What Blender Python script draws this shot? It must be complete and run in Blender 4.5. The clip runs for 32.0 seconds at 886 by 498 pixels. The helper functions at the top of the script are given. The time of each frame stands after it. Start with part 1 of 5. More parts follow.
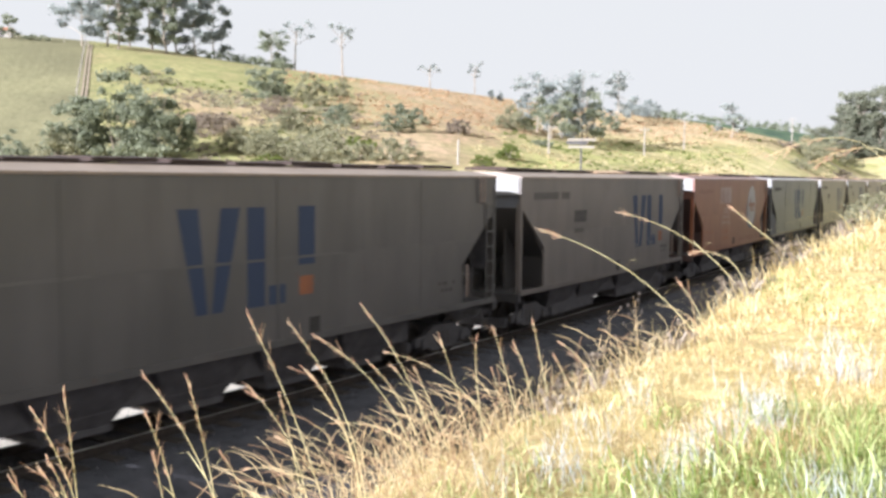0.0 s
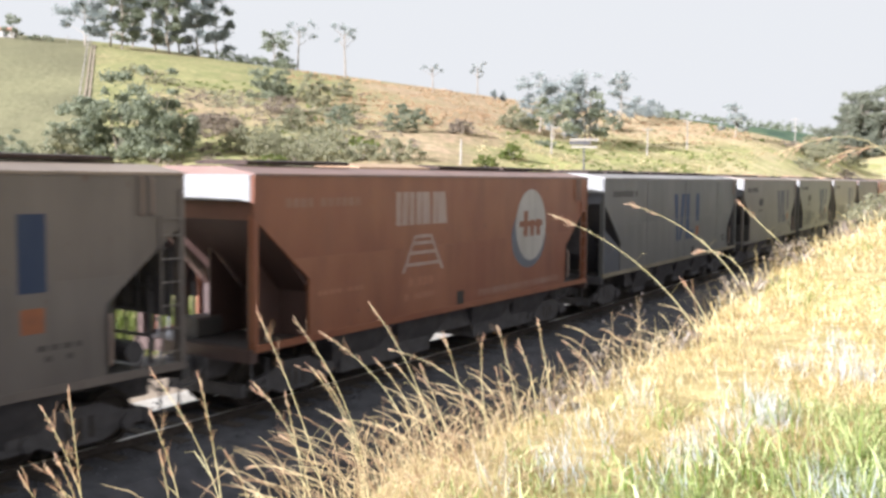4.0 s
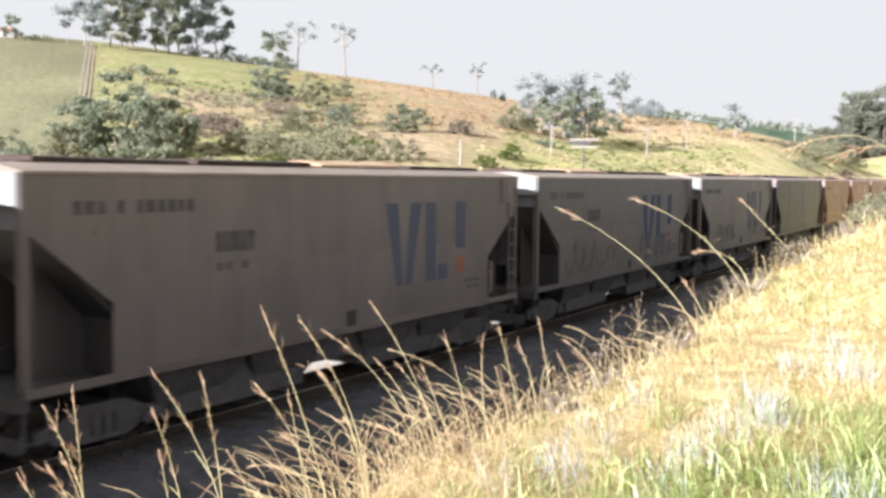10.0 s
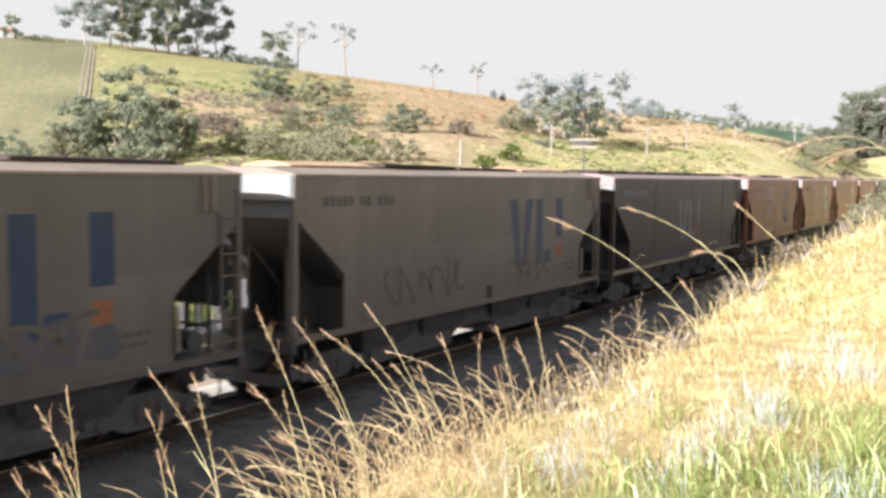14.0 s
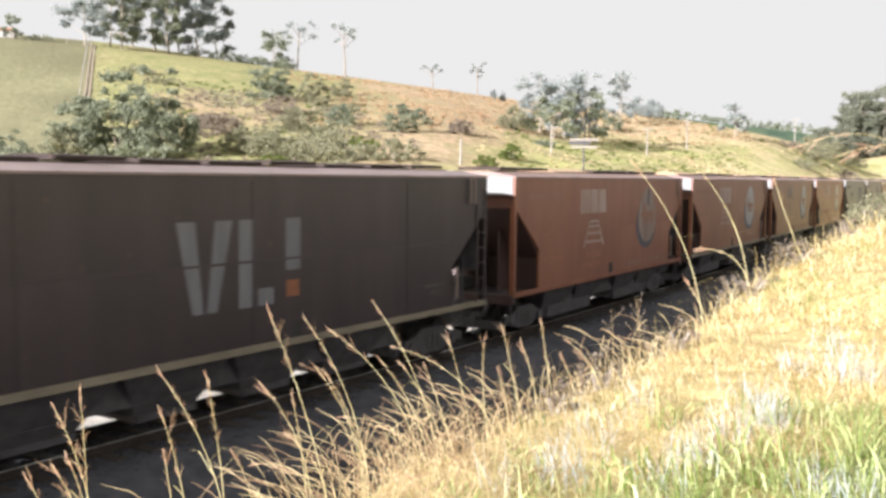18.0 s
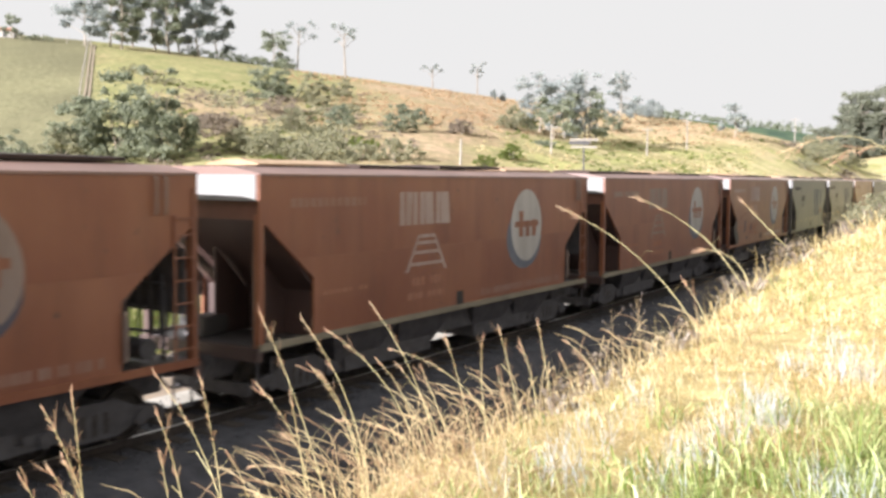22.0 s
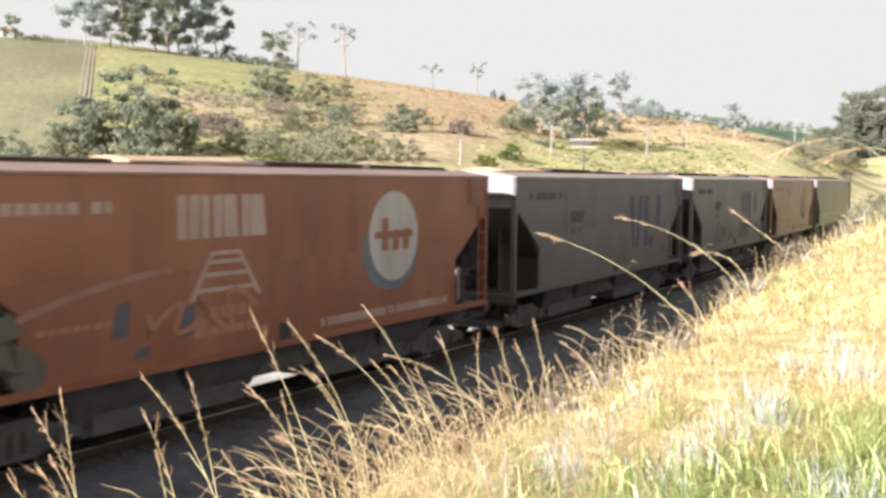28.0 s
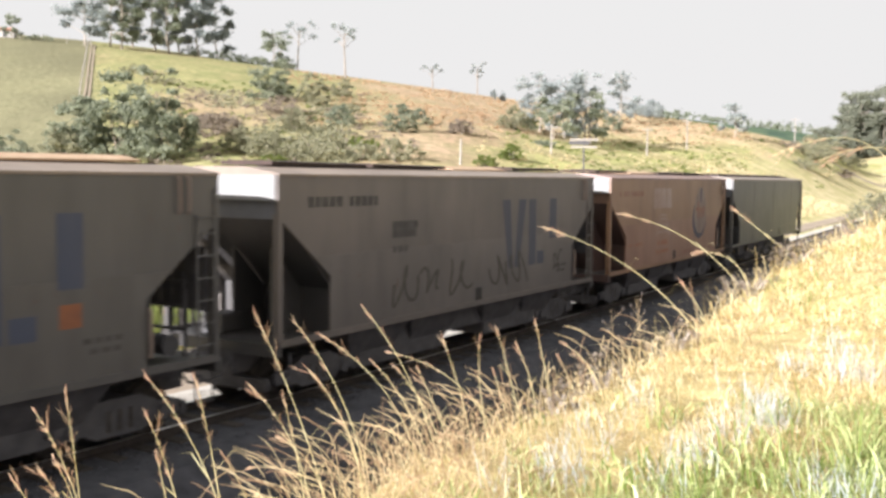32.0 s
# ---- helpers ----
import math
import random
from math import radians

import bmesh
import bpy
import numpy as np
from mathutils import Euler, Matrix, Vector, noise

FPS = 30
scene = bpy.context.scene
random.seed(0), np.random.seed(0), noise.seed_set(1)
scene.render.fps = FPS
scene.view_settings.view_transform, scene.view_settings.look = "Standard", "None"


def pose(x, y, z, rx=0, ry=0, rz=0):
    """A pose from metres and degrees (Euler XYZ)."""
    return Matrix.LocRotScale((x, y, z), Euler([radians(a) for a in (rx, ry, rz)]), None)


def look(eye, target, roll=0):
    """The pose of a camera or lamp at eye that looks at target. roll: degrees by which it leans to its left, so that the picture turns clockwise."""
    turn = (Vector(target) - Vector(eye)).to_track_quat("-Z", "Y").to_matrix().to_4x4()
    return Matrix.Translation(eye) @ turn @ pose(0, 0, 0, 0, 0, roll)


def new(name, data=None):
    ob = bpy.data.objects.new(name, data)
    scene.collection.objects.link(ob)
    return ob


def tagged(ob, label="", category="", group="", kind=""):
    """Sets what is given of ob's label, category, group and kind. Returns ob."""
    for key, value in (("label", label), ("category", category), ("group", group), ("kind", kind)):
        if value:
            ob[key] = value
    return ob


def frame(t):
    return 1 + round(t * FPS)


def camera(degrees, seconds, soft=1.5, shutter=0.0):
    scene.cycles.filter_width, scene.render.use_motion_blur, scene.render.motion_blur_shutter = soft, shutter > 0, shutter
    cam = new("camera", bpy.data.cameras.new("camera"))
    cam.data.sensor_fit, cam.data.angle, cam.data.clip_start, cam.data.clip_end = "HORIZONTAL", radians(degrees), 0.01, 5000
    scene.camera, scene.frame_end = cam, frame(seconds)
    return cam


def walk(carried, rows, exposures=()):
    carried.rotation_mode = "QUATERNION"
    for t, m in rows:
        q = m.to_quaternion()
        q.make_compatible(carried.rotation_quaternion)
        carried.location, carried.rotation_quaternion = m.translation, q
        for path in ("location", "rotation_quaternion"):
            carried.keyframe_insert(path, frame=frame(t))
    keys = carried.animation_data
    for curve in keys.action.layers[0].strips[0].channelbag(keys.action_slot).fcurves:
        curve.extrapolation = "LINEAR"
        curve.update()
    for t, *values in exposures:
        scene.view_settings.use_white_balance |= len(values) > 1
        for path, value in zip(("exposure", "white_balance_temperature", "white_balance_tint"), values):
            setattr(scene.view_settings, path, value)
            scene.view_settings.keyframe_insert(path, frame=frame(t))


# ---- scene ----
EYE = 4.118
SECONDS = 32.0
cam = camera(48.31, SECONDS, soft=3.1, shutter=0.5)


def aim(yaw):
    """The standing camera's pose, turned to its right by yaw degrees."""
    a, p = radians(yaw), radians(-4.178)
    way = Vector((math.sin(a) * math.cos(p), math.cos(a) * math.cos(p), math.sin(p)))
    return look((0, 0, EYE), Vector((0, 0, EYE)) + way * 10, 0.60)


walk(cam, [(0.0, aim(0.15)), (0.2, aim(0.09)), (0.4, aim(0.01)), (0.6, aim(-0.015)), (1.5, aim(0.0)), (5.5, aim(-0.02)), (8.0, aim(0.0)), (SECONDS, aim(0.0))], [(0.0, 1.50, 5520, 12), (9.0, 1.50, 5540, 12), (13.0, 1.50, 5740, 12), (SECONDS, 1.50, 5780, 12)])

# ---- daylight ----
SUN_AZ, SUN_EL = -132.0, 20.0          # degrees from the view's middle (negative: to its left) and above the horizon
to_sun = Vector((math.sin(radians(SUN_AZ)) * math.cos(radians(SUN_EL)), math.cos(radians(SUN_AZ)) * math.cos(radians(SUN_EL)), math.sin(radians(SUN_EL))))
sun = new("sun", bpy.data.lights.new("sun", "SUN"))
sun.data.energy, sun.data.angle, sun.data.color = 5.0, radians(0.53), (1.0, 0.925, 0.865)
sun.matrix_world = look((0, 0, 60), Vector((0, 0, 60)) - to_sun)
world = bpy.data.worlds.new("sky")
scene.world = world
world.use_nodes = True
sky = world.node_tree.nodes.new("ShaderNodeTexSky")
sky.sky_type, sky.sun_disc = "NISHITA", False
sky.sun_elevation, sky.sun_rotation = radians(SUN_EL), radians(SUN_AZ)
sky.air_density, sky.dust_density, sky.ozone_density = 1.0, 3.5, 1.0
background = world.node_tree.nodes["Background"]
background.inputs["Strength"].default_value = 0.20
haze = world.node_tree.nodes.new("ShaderNodeHueSaturation")     # a milky, hazy sky
haze.inputs["Saturation"].default_value = 0.3
world.node_tree.links.new(sky.outputs[0], haze.inputs["Color"])
even = world.node_tree.nodes.new("ShaderNodeMixRGB")             # the haze evens out towards the horizon
even.blend_type = "DARKEN"
even.inputs[0].default_value, even.inputs[2].default_value = 1.0, (1.60, 1.485, 1.30, 1)
world.node_tree.links.new(haze.outputs[0], even.inputs[1])
world.node_tree.links.new(even.outputs[0], background.inputs["Color"])


# ---- the line: heading and place along the near side of the train ----
def heading(s):
    c = min(max(s, -22.0), 62.0)
    return 0.54848 - 0.002012 * c + 0.0000208 * c * c


STEP, S_MIN, S_MAX = 0.5, -260.0, 330.0
GAUGE_SIDE = 1.40                      # from the near side of a wagon to the middle of the track
LINE = {}


def lay_line():
    x, y = 0.0, 21.38
    LINE[0] = (x, y)
    for i in range(int(S_MAX / STEP)):
        h = heading((i + 0.5) * STEP)
        x, y = x + math.sin(h) * STEP, y + math.cos(h) * STEP
        LINE[i + 1] = (x, y)
    x, y = 0.0, 21.38
    for i in range(int(-S_MIN / STEP)):
        h = heading(-(i + 0.5) * STEP)
        x, y = x - math.sin(h) * STEP, y - math.cos(h) * STEP
        LINE[-i - 1] = (x, y)


lay_line()


def on_line(s, off=0.0):
    """Place at s along the track's middle, off metres to its far side."""
    i = math.floor(s / STEP)
    k = s / STEP - i
    (ax, ay), (bx, by) = LINE[i], LINE[i + 1]
    h = heading(s)
    d = GAUGE_SIDE + off
    return ax + (bx - ax) * k - math.cos(h) * d, ay + (by - ay) * k + math.sin(h) * d


LINE_KEYS = sorted(LINE)
LINE_XY = np.array([on_line(i * STEP) for i in LINE_KEYS[:-1]])
LINE_H = np.array([heading(i * STEP) for i in LINE_KEYS[:-1]])


def across(x, y):
    """Signed distance of a place from the track's middle: positive on the far side; and how far along the track it lies."""
    dx, dy = x - LINE_XY[:, 0], y - LINE_XY[:, 1]
    i = int(np.argmin(dx * dx + dy * dy))
    h = LINE_H[i]
    side = -dx[i] * math.cos(h) + dy[i] * math.sin(h)
    return (side if abs(side) > 1e-6 else 0.0), LINE_KEYS[i] * STEP


def ease(a, b, v):
    v = min(max((v - a) / (b - a), 0.0), 1.0)
    return v * v * (3 - 2 * v)


def crest(x):
    z = 26.2 - 0.128 * x
    if x > 50:
        z -= 0.0022 * (x - 50) ** 2
    if x < -70:
        z -= 0.0013 * (x + 70) ** 2
    return max(z, 1.5 if x > 0 else 24.0)


def lump(x, y, cx, cy, r, h):
    return h * math.exp(-((x - cx) ** 2 + (y - cy) ** 2) / (r * r))


def ground_z(x, y):
    d, s = across(x, y)
    n = noise.noise(Vector((x * 0.02, y * 0.02, 3.1))) * 1.2 + noise.noise(Vector((x * 0.11, y * 0.11, 7.7))) * (0.25 - 0.2 * ease(25, 45, x))
    base = -0.62
    if d < 0:                          # the bank on the camera's side
        bank = (2.94 - 0.10 * ease(-9, -14, s)) * ease(-5.2, -9.8, d) + 0.22 * ease(-9.0, -14.0, d) + 0.05 * max(0.0, -d - 14.0) ** 0.8
        bank += (0.4 * ease(-9, 6, s) + 0.6 * ease(-9.5, 0, s) + 1.0 * ease(2, 30, s)) * ease(-5.5, -10.5, d)
        rough = noise.noise(Vector((x * 0.32, y * 0.32, 1.0))) * 0.16 * ease(-6, -9, d) * ease(-9.5, -5.0, s)
        return base + bank + rough
    foot = max(34.0, min(36.0 + 1.6 * x, 190.0))
    top = 260.0
    v = (y - foot) / (top - foot)
    z = base + n * ease(8, 40, d)
    g = ease(0, 1, v) ** 1.08
    if v > 1:
        g = 1.0 - 0.55 * ease(1.02, 2.6, v)
    z += crest(x) * g * ease(4, 30, d)
    z += lump(x, y, 90, 185, 48, 6.0) * ease(4, 25, d)
    z += lump(x, y, 158, 292, 58, 15.0)
    z += 1.3 * ease(5, 12, d) * ease(40, 70, s) * ease(160, 110, s)
    far = 61 - (0.11 * (x - 180) if x > 180 else 0.28 * (180 - x))
    z += max(far, 12.0) * math.exp(-((y - 900) / 230) ** 2)
    return z


# ---- materials ----
def material(name, c1, c2=None, rough=0.8, metal=0.0, scale=3.0, stretch=(1, 1, 1), bump=0.2, fine=25.0, c3=None, island=0.0, per_object=0.0, coords="Object", detail=6.0, low=0.35, high=0.68):
    """Two or three colours mixed by a coarse and a fine noise, with fine relief."""
    m = bpy.data.materials.new(name)
    m.use_nodes = True
    nt = m.node_tree
    n, l = nt.nodes, nt.links
    bsdf = n["Principled BSDF"]
    tex, mp = n.new("ShaderNodeTexCoord"), n.new("ShaderNodeMapping")
    mp.inputs["Scale"].default_value = stretch
    l.new(tex.outputs[coords], mp.inputs["Vector"])
    a, b = n.new("ShaderNodeTexNoise"), n.new("ShaderNodeTexNoise")
    a.inputs["Scale"].default_value, b.inputs["Scale"].default_value = scale, fine
    a.inputs["Detail"].default_value = b.inputs["Detail"].default_value = detail
    for t in (a, b):
        l.new(mp.outputs[0], t.inputs["Vector"])
    ramp = n.new("ShaderNodeValToRGB")
    c2 = c2 or tuple(v * 0.6 for v in c1)
    ramp.color_ramp.elements[0].position, ramp.color_ramp.elements[1].position = low, high
    ramp.color_ramp.elements[0].color, ramp.color_ramp.elements[1].color = (*c1, 1), (*c2, 1)
    if c3:
        e = ramp.color_ramp.elements.new((low + high) / 2)
        e.color = (*c3, 1)
    add = n.new("ShaderNodeMath")
    add.operation = "MULTIPLY_ADD"
    add.inputs[1].default_value, add.inputs[2].default_value = 0.3, -0.15
    l.new(b.outputs[0], add.inputs[0])
    sm = n.new("ShaderNodeMath")
    l.new(a.outputs[0], sm.inputs[0])
    l.new(add.outputs[0], sm.inputs[1])
    last = sm
    for amount, node, out in ((island, "ShaderNodeNewGeometry", "Random Per Island"), (per_object, "ShaderNodeObjectInfo", "Random")):
        if amount:
            src = n.new(node)
            k = n.new("ShaderNodeMath")
            k.operation = "MULTIPLY_ADD"
            k.inputs[1].default_value, k.inputs[2].default_value = amount, -amount / 2
            l.new(src.outputs[out], k.inputs[0])
            s2 = n.new("ShaderNodeMath")
            l.new(last.outputs[0], s2.inputs[0])
            l.new(k.outputs[0], s2.inputs[1])
            last = s2
    l.new(last.outputs[0], ramp.inputs[0])
    l.new(ramp.outputs[0], bsdf.inputs["Base Color"])
    bsdf.inputs["Roughness"].default_value, bsdf.inputs["Metallic"].default_value = rough, metal
    if bump:
        bp = n.new("ShaderNodeBump")
        bp.inputs["Strength"].default_value, bp.inputs["Distance"].default_value = bump, 0.02
        l.new(b.outputs[0], bp.inputs["Height"])
        l.new(bp.outputs[0], bsdf.inputs["Normal"])
    return m


def leafy(m, amount=0.52):
    """Lets some light through leaves and blades."""
    m.node_tree.nodes["Principled BSDF"].inputs["Transmission Weight"].default_value = 0.0
    nt = m.node_tree
    n, l = nt.nodes, nt.links
    b, out = n["Principled BSDF"], n["Material Output"]
    tr, mix = n.new("ShaderNodeBsdfTranslucent"), n.new("ShaderNodeMixShader")
    mix.inputs[0].default_value = amount
    col = b.inputs["Base Color"].links[0].from_socket
    l.new(col, tr.inputs["Color"])
    l.new(b.outputs[0], mix.inputs[1])
    l.new(tr.outputs[0], mix.inputs[2])
    l.new(mix.outputs[0], out.inputs["Surface"])
    return m


def painted(name, c, worn, rust=(0.10, 0.05, 0.03)):
    """Old wagon paint: fading in cloudy patches, streaks of grime that run down, specks of rust."""
    m = bpy.data.materials.new(name)
    m.use_nodes = True
    nt = m.node_tree
    n, l = nt.nodes, nt.links
    bsdf = n["Principled BSDF"]
    tex = n.new("ShaderNodeTexCoord")
    off = n.new("ShaderNodeObjectInfo")
    shift = n.new("ShaderNodeVectorMath")
    shift.operation = "MULTIPLY_ADD"
    l.new(off.outputs["Random"], shift.inputs[0])
    shift.inputs[1].default_value = (90, 40, 0)
    l.new(tex.outputs["Object"], shift.inputs[2])

    def noise_of(scale, stretch, lo, hi, detail=6.0):
        mp, t, r = n.new("ShaderNodeMapping"), n.new("ShaderNodeTexNoise"), n.new("ShaderNodeMapRange")
        mp.inputs["Scale"].default_value = stretch
        l.new(shift.outputs[0], mp.inputs["Vector"])
        l.new(mp.outputs[0], t.inputs["Vector"])
        t.inputs["Scale"].default_value, t.inputs["Detail"].default_value = scale, detail
        r.inputs["From Min"].default_value, r.inputs["From Max"].default_value = lo, hi
        l.new(t.outputs[0], r.inputs["Value"])
        return r.outputs[0]

    def mix(f, a, b):
        k = n.new("ShaderNodeMix")
        k.data_type = "RGBA"
        l.new(f, k.inputs[0])
        for v, sock in ((a, k.inputs[6]), (b, k.inputs[7])):
            if isinstance(v, tuple):
                sock.default_value = (*v, 1)
            else:
                l.new(v, sock)
        return k.outputs[2]

    def faded(f, k):
        q = n.new("ShaderNodeMath")
        q.operation = "MULTIPLY"
        l.new(f, q.inputs[0])
        q.inputs[1].default_value = k
        return q.outputs[0]
    col = mix(noise_of(0.5, (1, 1, 1), 0.38, 0.66), c, worn)
    col = mix(faded(noise_of(2.2, (0.9, 0.9, 0.2), 0.46, 0.72), 0.36), col, tuple(v * 0.45 for v in c))
    col = mix(faded(noise_of(0.9, (1.5, 1.5, 0.08), 0.50, 0.74, 4.0), 0.30), col, tuple(min(1, v * 1.25 + 0.02) for v in worn))
    col = mix(noise_of(7.0, (1, 1, 0.5), 0.68, 0.76), col, rust)
    l.new(col, bsdf.inputs["Base Color"])
    bsdf.inputs["Roughness"].default_value = 0.47
    bsdf.inputs["Specular IOR Level"].default_value = 0.75
    bp = n.new("ShaderNodeBump")
    bp.inputs["Strength"].default_value, bp.inputs["Distance"].default_value = 0.25, 0.02
    l.new(noise_of(1.3, (1, 1, 1), 0.2, 0.8, 3.0), bp.inputs["Height"])
    l.new(bp.outputs[0], bsdf.inputs["Normal"])
    return m


PAINT = {
    "grey": painted("weathered_grey_paint", (0.115, 0.096, 0.081), (0.150, 0.124, 0.105)),
    "dusk": painted("sooty_grey_paint", (0.078, 0.072, 0.064), (0.101, 0.091, 0.082)),
    "cool": painted("pale_grey_paint", (0.097, 0.095, 0.089), (0.130, 0.124, 0.114)),
    "red": painted("rust_red_paint", (0.208, 0.066, 0.026), (0.258, 0.098, 0.040)),
    "brown": painted("dark_brown_paint", (0.026, 0.0145, 0.0145), (0.037, 0.022, 0.022)),
}
PAINT["dull"] = painted("dusty_red_brown_paint", (0.228, 0.120, 0.062), (0.285, 0.166, 0.092))
# darker copies of each paint: the end recesses' shade put into the colour
SHADED_PAINT = {k: painted(f"shaded_{k}_paint", tuple(v * 1.4 for v in c), tuple(v * 1.9 for v in c)) for k, c in (("grey", (0.032, 0.029, 0.027)), ("dusk", (0.032, 0.029, 0.027)), ("cool", (0.040, 0.038, 0.040)), ("red", (0.046, 0.026, 0.021)), ("dull", (0.046, 0.026, 0.021)), ("brown", (0.021, 0.018, 0.018)))}
DUSTY = {k: painted(f"dusty_{k}_roof", c, tuple(v * 1.3 for v in c)) for k, c in (("grey", (0.20, 0.15, 0.11)), ("dusk", (0.20, 0.15, 0.11)), ("cool", (0.23, 0.21, 0.195)), ("red", (0.185, 0.105, 0.08)), ("dull", (0.20, 0.12, 0.09)), ("brown", (0.19, 0.135, 0.12)))}
TAN_HATCH = material("dusty_tan_hatch", (0.48, 0.34, 0.21), (0.34, 0.21, 0.12), 0.85, 0, 2.0)
HATCH = material("rusty_hatch", (0.026, 0.016, 0.012), (0.060, 0.036, 0.026), 0.8, 0.1, 2.0)
LOWER = {k: painted(f"dusty_lower_{k}_paint", c, v) for k, c, v in (("grey", (0.116, 0.099, 0.086), (0.150, 0.128, 0.110)), ("dusk", (0.090, 0.080, 0.070), (0.116, 0.105, 0.091)), ("cool", (0.108, 0.103, 0.093), (0.141, 0.134, 0.122)), ("red", (0.208, 0.068, 0.028), (0.258, 0.098, 0.042)), ("dull", (0.245, 0.124, 0.076), (0.30, 0.166, 0.108)), ("brown", (0.026, 0.0145, 0.0145), (0.037, 0.022, 0.022)))}
PANEL = {"grey": "weathered grey", "dusk": "sooty dark grey", "cool": "pale grey", "red": "rust-red", "dull": "dusty red-brown", "brown": "dark brown"}
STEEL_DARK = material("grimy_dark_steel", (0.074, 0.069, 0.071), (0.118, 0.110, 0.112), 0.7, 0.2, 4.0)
WHEEL_STEEL = material("wheel_steel", (0.045, 0.038, 0.033), (0.085, 0.073, 0.062), 0.5, 0.6, 6.0)
RAIL_STEEL = material("rail_rust", (0.045, 0.036, 0.031), (0.075, 0.060, 0.052), 0.7, 0.3, 5.0)
RAIL_TOP = material("rail_polished", (0.62, 0.60, 0.57), (0.50, 0.48, 0.46), 0.42, 0.85, 3.0, bump=0.05)
SLEEPER_WOOD = material("sleeper_wood", (0.045, 0.036, 0.030), (0.08, 0.065, 0.054), 0.9, 0, 3.0, (0.4, 3, 3), per_object=0.3)
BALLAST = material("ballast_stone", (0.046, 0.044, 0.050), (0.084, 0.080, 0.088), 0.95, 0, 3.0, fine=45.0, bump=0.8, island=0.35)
BLUE = material("faded_blue_paint", (0.025, 0.039, 0.082), (0.035, 0.051, 0.090), 0.7, 0, 2.0, (1, 1, 0.2), 0.1)
FAINT_BLUE = material("worn_off_blue_paint", (0.096, 0.095, 0.108), (0.082, 0.084, 0.104), 0.75, 0, 2.0, (1, 1, 0.3), 0.1)
HAZE_BLUE = material("dust_veiled_blue_paint", (0.080, 0.085, 0.113), (0.066, 0.074, 0.108), 0.75, 0, 2.0, (1, 1, 0.3), 0.1)
DUST_BLUE = material("dusty_blue_paint", (0.060, 0.076, 0.128), (0.046, 0.068, 0.130), 0.75, 0, 2.0, (1, 1, 0.2), 0.1)
ORANGE = material("faded_orange_paint", (0.297, 0.110, 0.044), (0.222, 0.089, 0.044), 0.7, 0, 4.0, bump=0.1)
WHITE = material("chalky_white_paint", (0.47, 0.44, 0.40), (0.37, 0.34, 0.30), 0.7, 0, 3.0, (1, 1, 0.2), 0.1)
DIM_WHITE = material("shaded_white_paint", (0.19, 0.188, 0.19), (0.14, 0.138, 0.14), 0.7, 0, 3.0, (1, 1, 0.2), 0.1)
PALE = material("dusty_pale_paint", (0.300, 0.232, 0.190), (0.225, 0.160, 0.125), 0.7, 0, 3.0, (1, 1, 0.2), 0.1)
FADED = material("worn_off_white_paint", (0.297, 0.185, 0.140), (0.259, 0.127, 0.082), 0.75, 0, 2.0, (1, 1, 0.3), bump=0.1)
CHALK = material("rubbed_white_paint", (0.43, 0.34, 0.29), (0.34, 0.235, 0.185), 0.75, 0, 2.0, (1, 1, 0.3), bump=0.1)
ROSE = material("worn_pink_white_paint", (0.355, 0.178, 0.110), (0.310, 0.132, 0.074), 0.75, 0, 5.0, bump=0.1)
SLATE = material("slate_grey_paint", (0.156, 0.163, 0.185), (0.118, 0.127, 0.148), 0.7, 0, 3.0, bump=0.1)
# lower end sheet for each paint, with the shade on it put into the colour
SHADED_LIP = {k: material(f"{k}_end_lip", c, tuple(v * 0.8 for v in c), 0.6, 0, 2.0, bump=0.1) for k, c in (("grey", (0.155, 0.158, 0.17)), ("dusk", (0.155, 0.158, 0.17)), ("cool", (0.165, 0.17, 0.19)), ("red", (0.16, 0.07, 0.045)), ("dull", (0.16, 0.09, 0.06)), ("brown", (0.05, 0.035, 0.035)))}
APRON = material("blue_grey_apron", (0.085, 0.088, 0.102), (0.066, 0.069, 0.08), 0.6, 0, 3.0, bump=0.1)
MAUVE = material("mauve_spray_paint", (0.098, 0.088, 0.104), (0.075, 0.07, 0.086), 0.7, 0, 1.5, bump=0.05)
TEAL_SPRAY = material("dull_teal_spray_paint", (0.098, 0.112, 0.108), (0.12, 0.128, 0.118), 0.7, 0, 3.0, bump=0.05)
# top of the end sheet, its colour made pale for the direct sun
SUNLIT_END = material("sunlit_end_paint", (0.27, 0.262, 0.25), (0.22, 0.213, 0.203), 0.7, 0, 2.0, (1, 1, 0.3), 0.1)
CREAM = material("cream_paint", (0.27, 0.23, 0.16), (0.19, 0.16, 0.11), 0.7, 0, 3.0, (0.4, 1, 1), 0.1)
BLACK = material("black_stencil_paint", (0.028, 0.025, 0.022), (0.045, 0.04, 0.035), 0.8, 0, 6.0, bump=0.05)
FAINT_STENCIL = material("worn_stencil_paint", (0.083, 0.075, 0.067), (0.104, 0.093, 0.082), 0.8, 0, 4.0, bump=0.05)
STENCIL = material("faded_stencil_paint", (0.062, 0.056, 0.050), (0.095, 0.085, 0.074), 0.8, 0, 4.0, bump=0.05)
SPRAY = material("black_spray_paint", (0.100, 0.088, 0.070), (0.078, 0.069, 0.058), 0.8, 0, 3.0, bump=0.05)
SPRAY_PALE = material("silver_spray_paint", (0.093, 0.087, 0.065), (0.118, 0.105, 0.081), 0.7, 0, 3.0, bump=0.05)
BARK = material("grey_bark", (0.20, 0.16, 0.12), (0.34, 0.29, 0.23), 0.95, 0, 1.5, (3, 3, 0.5), 0.5)
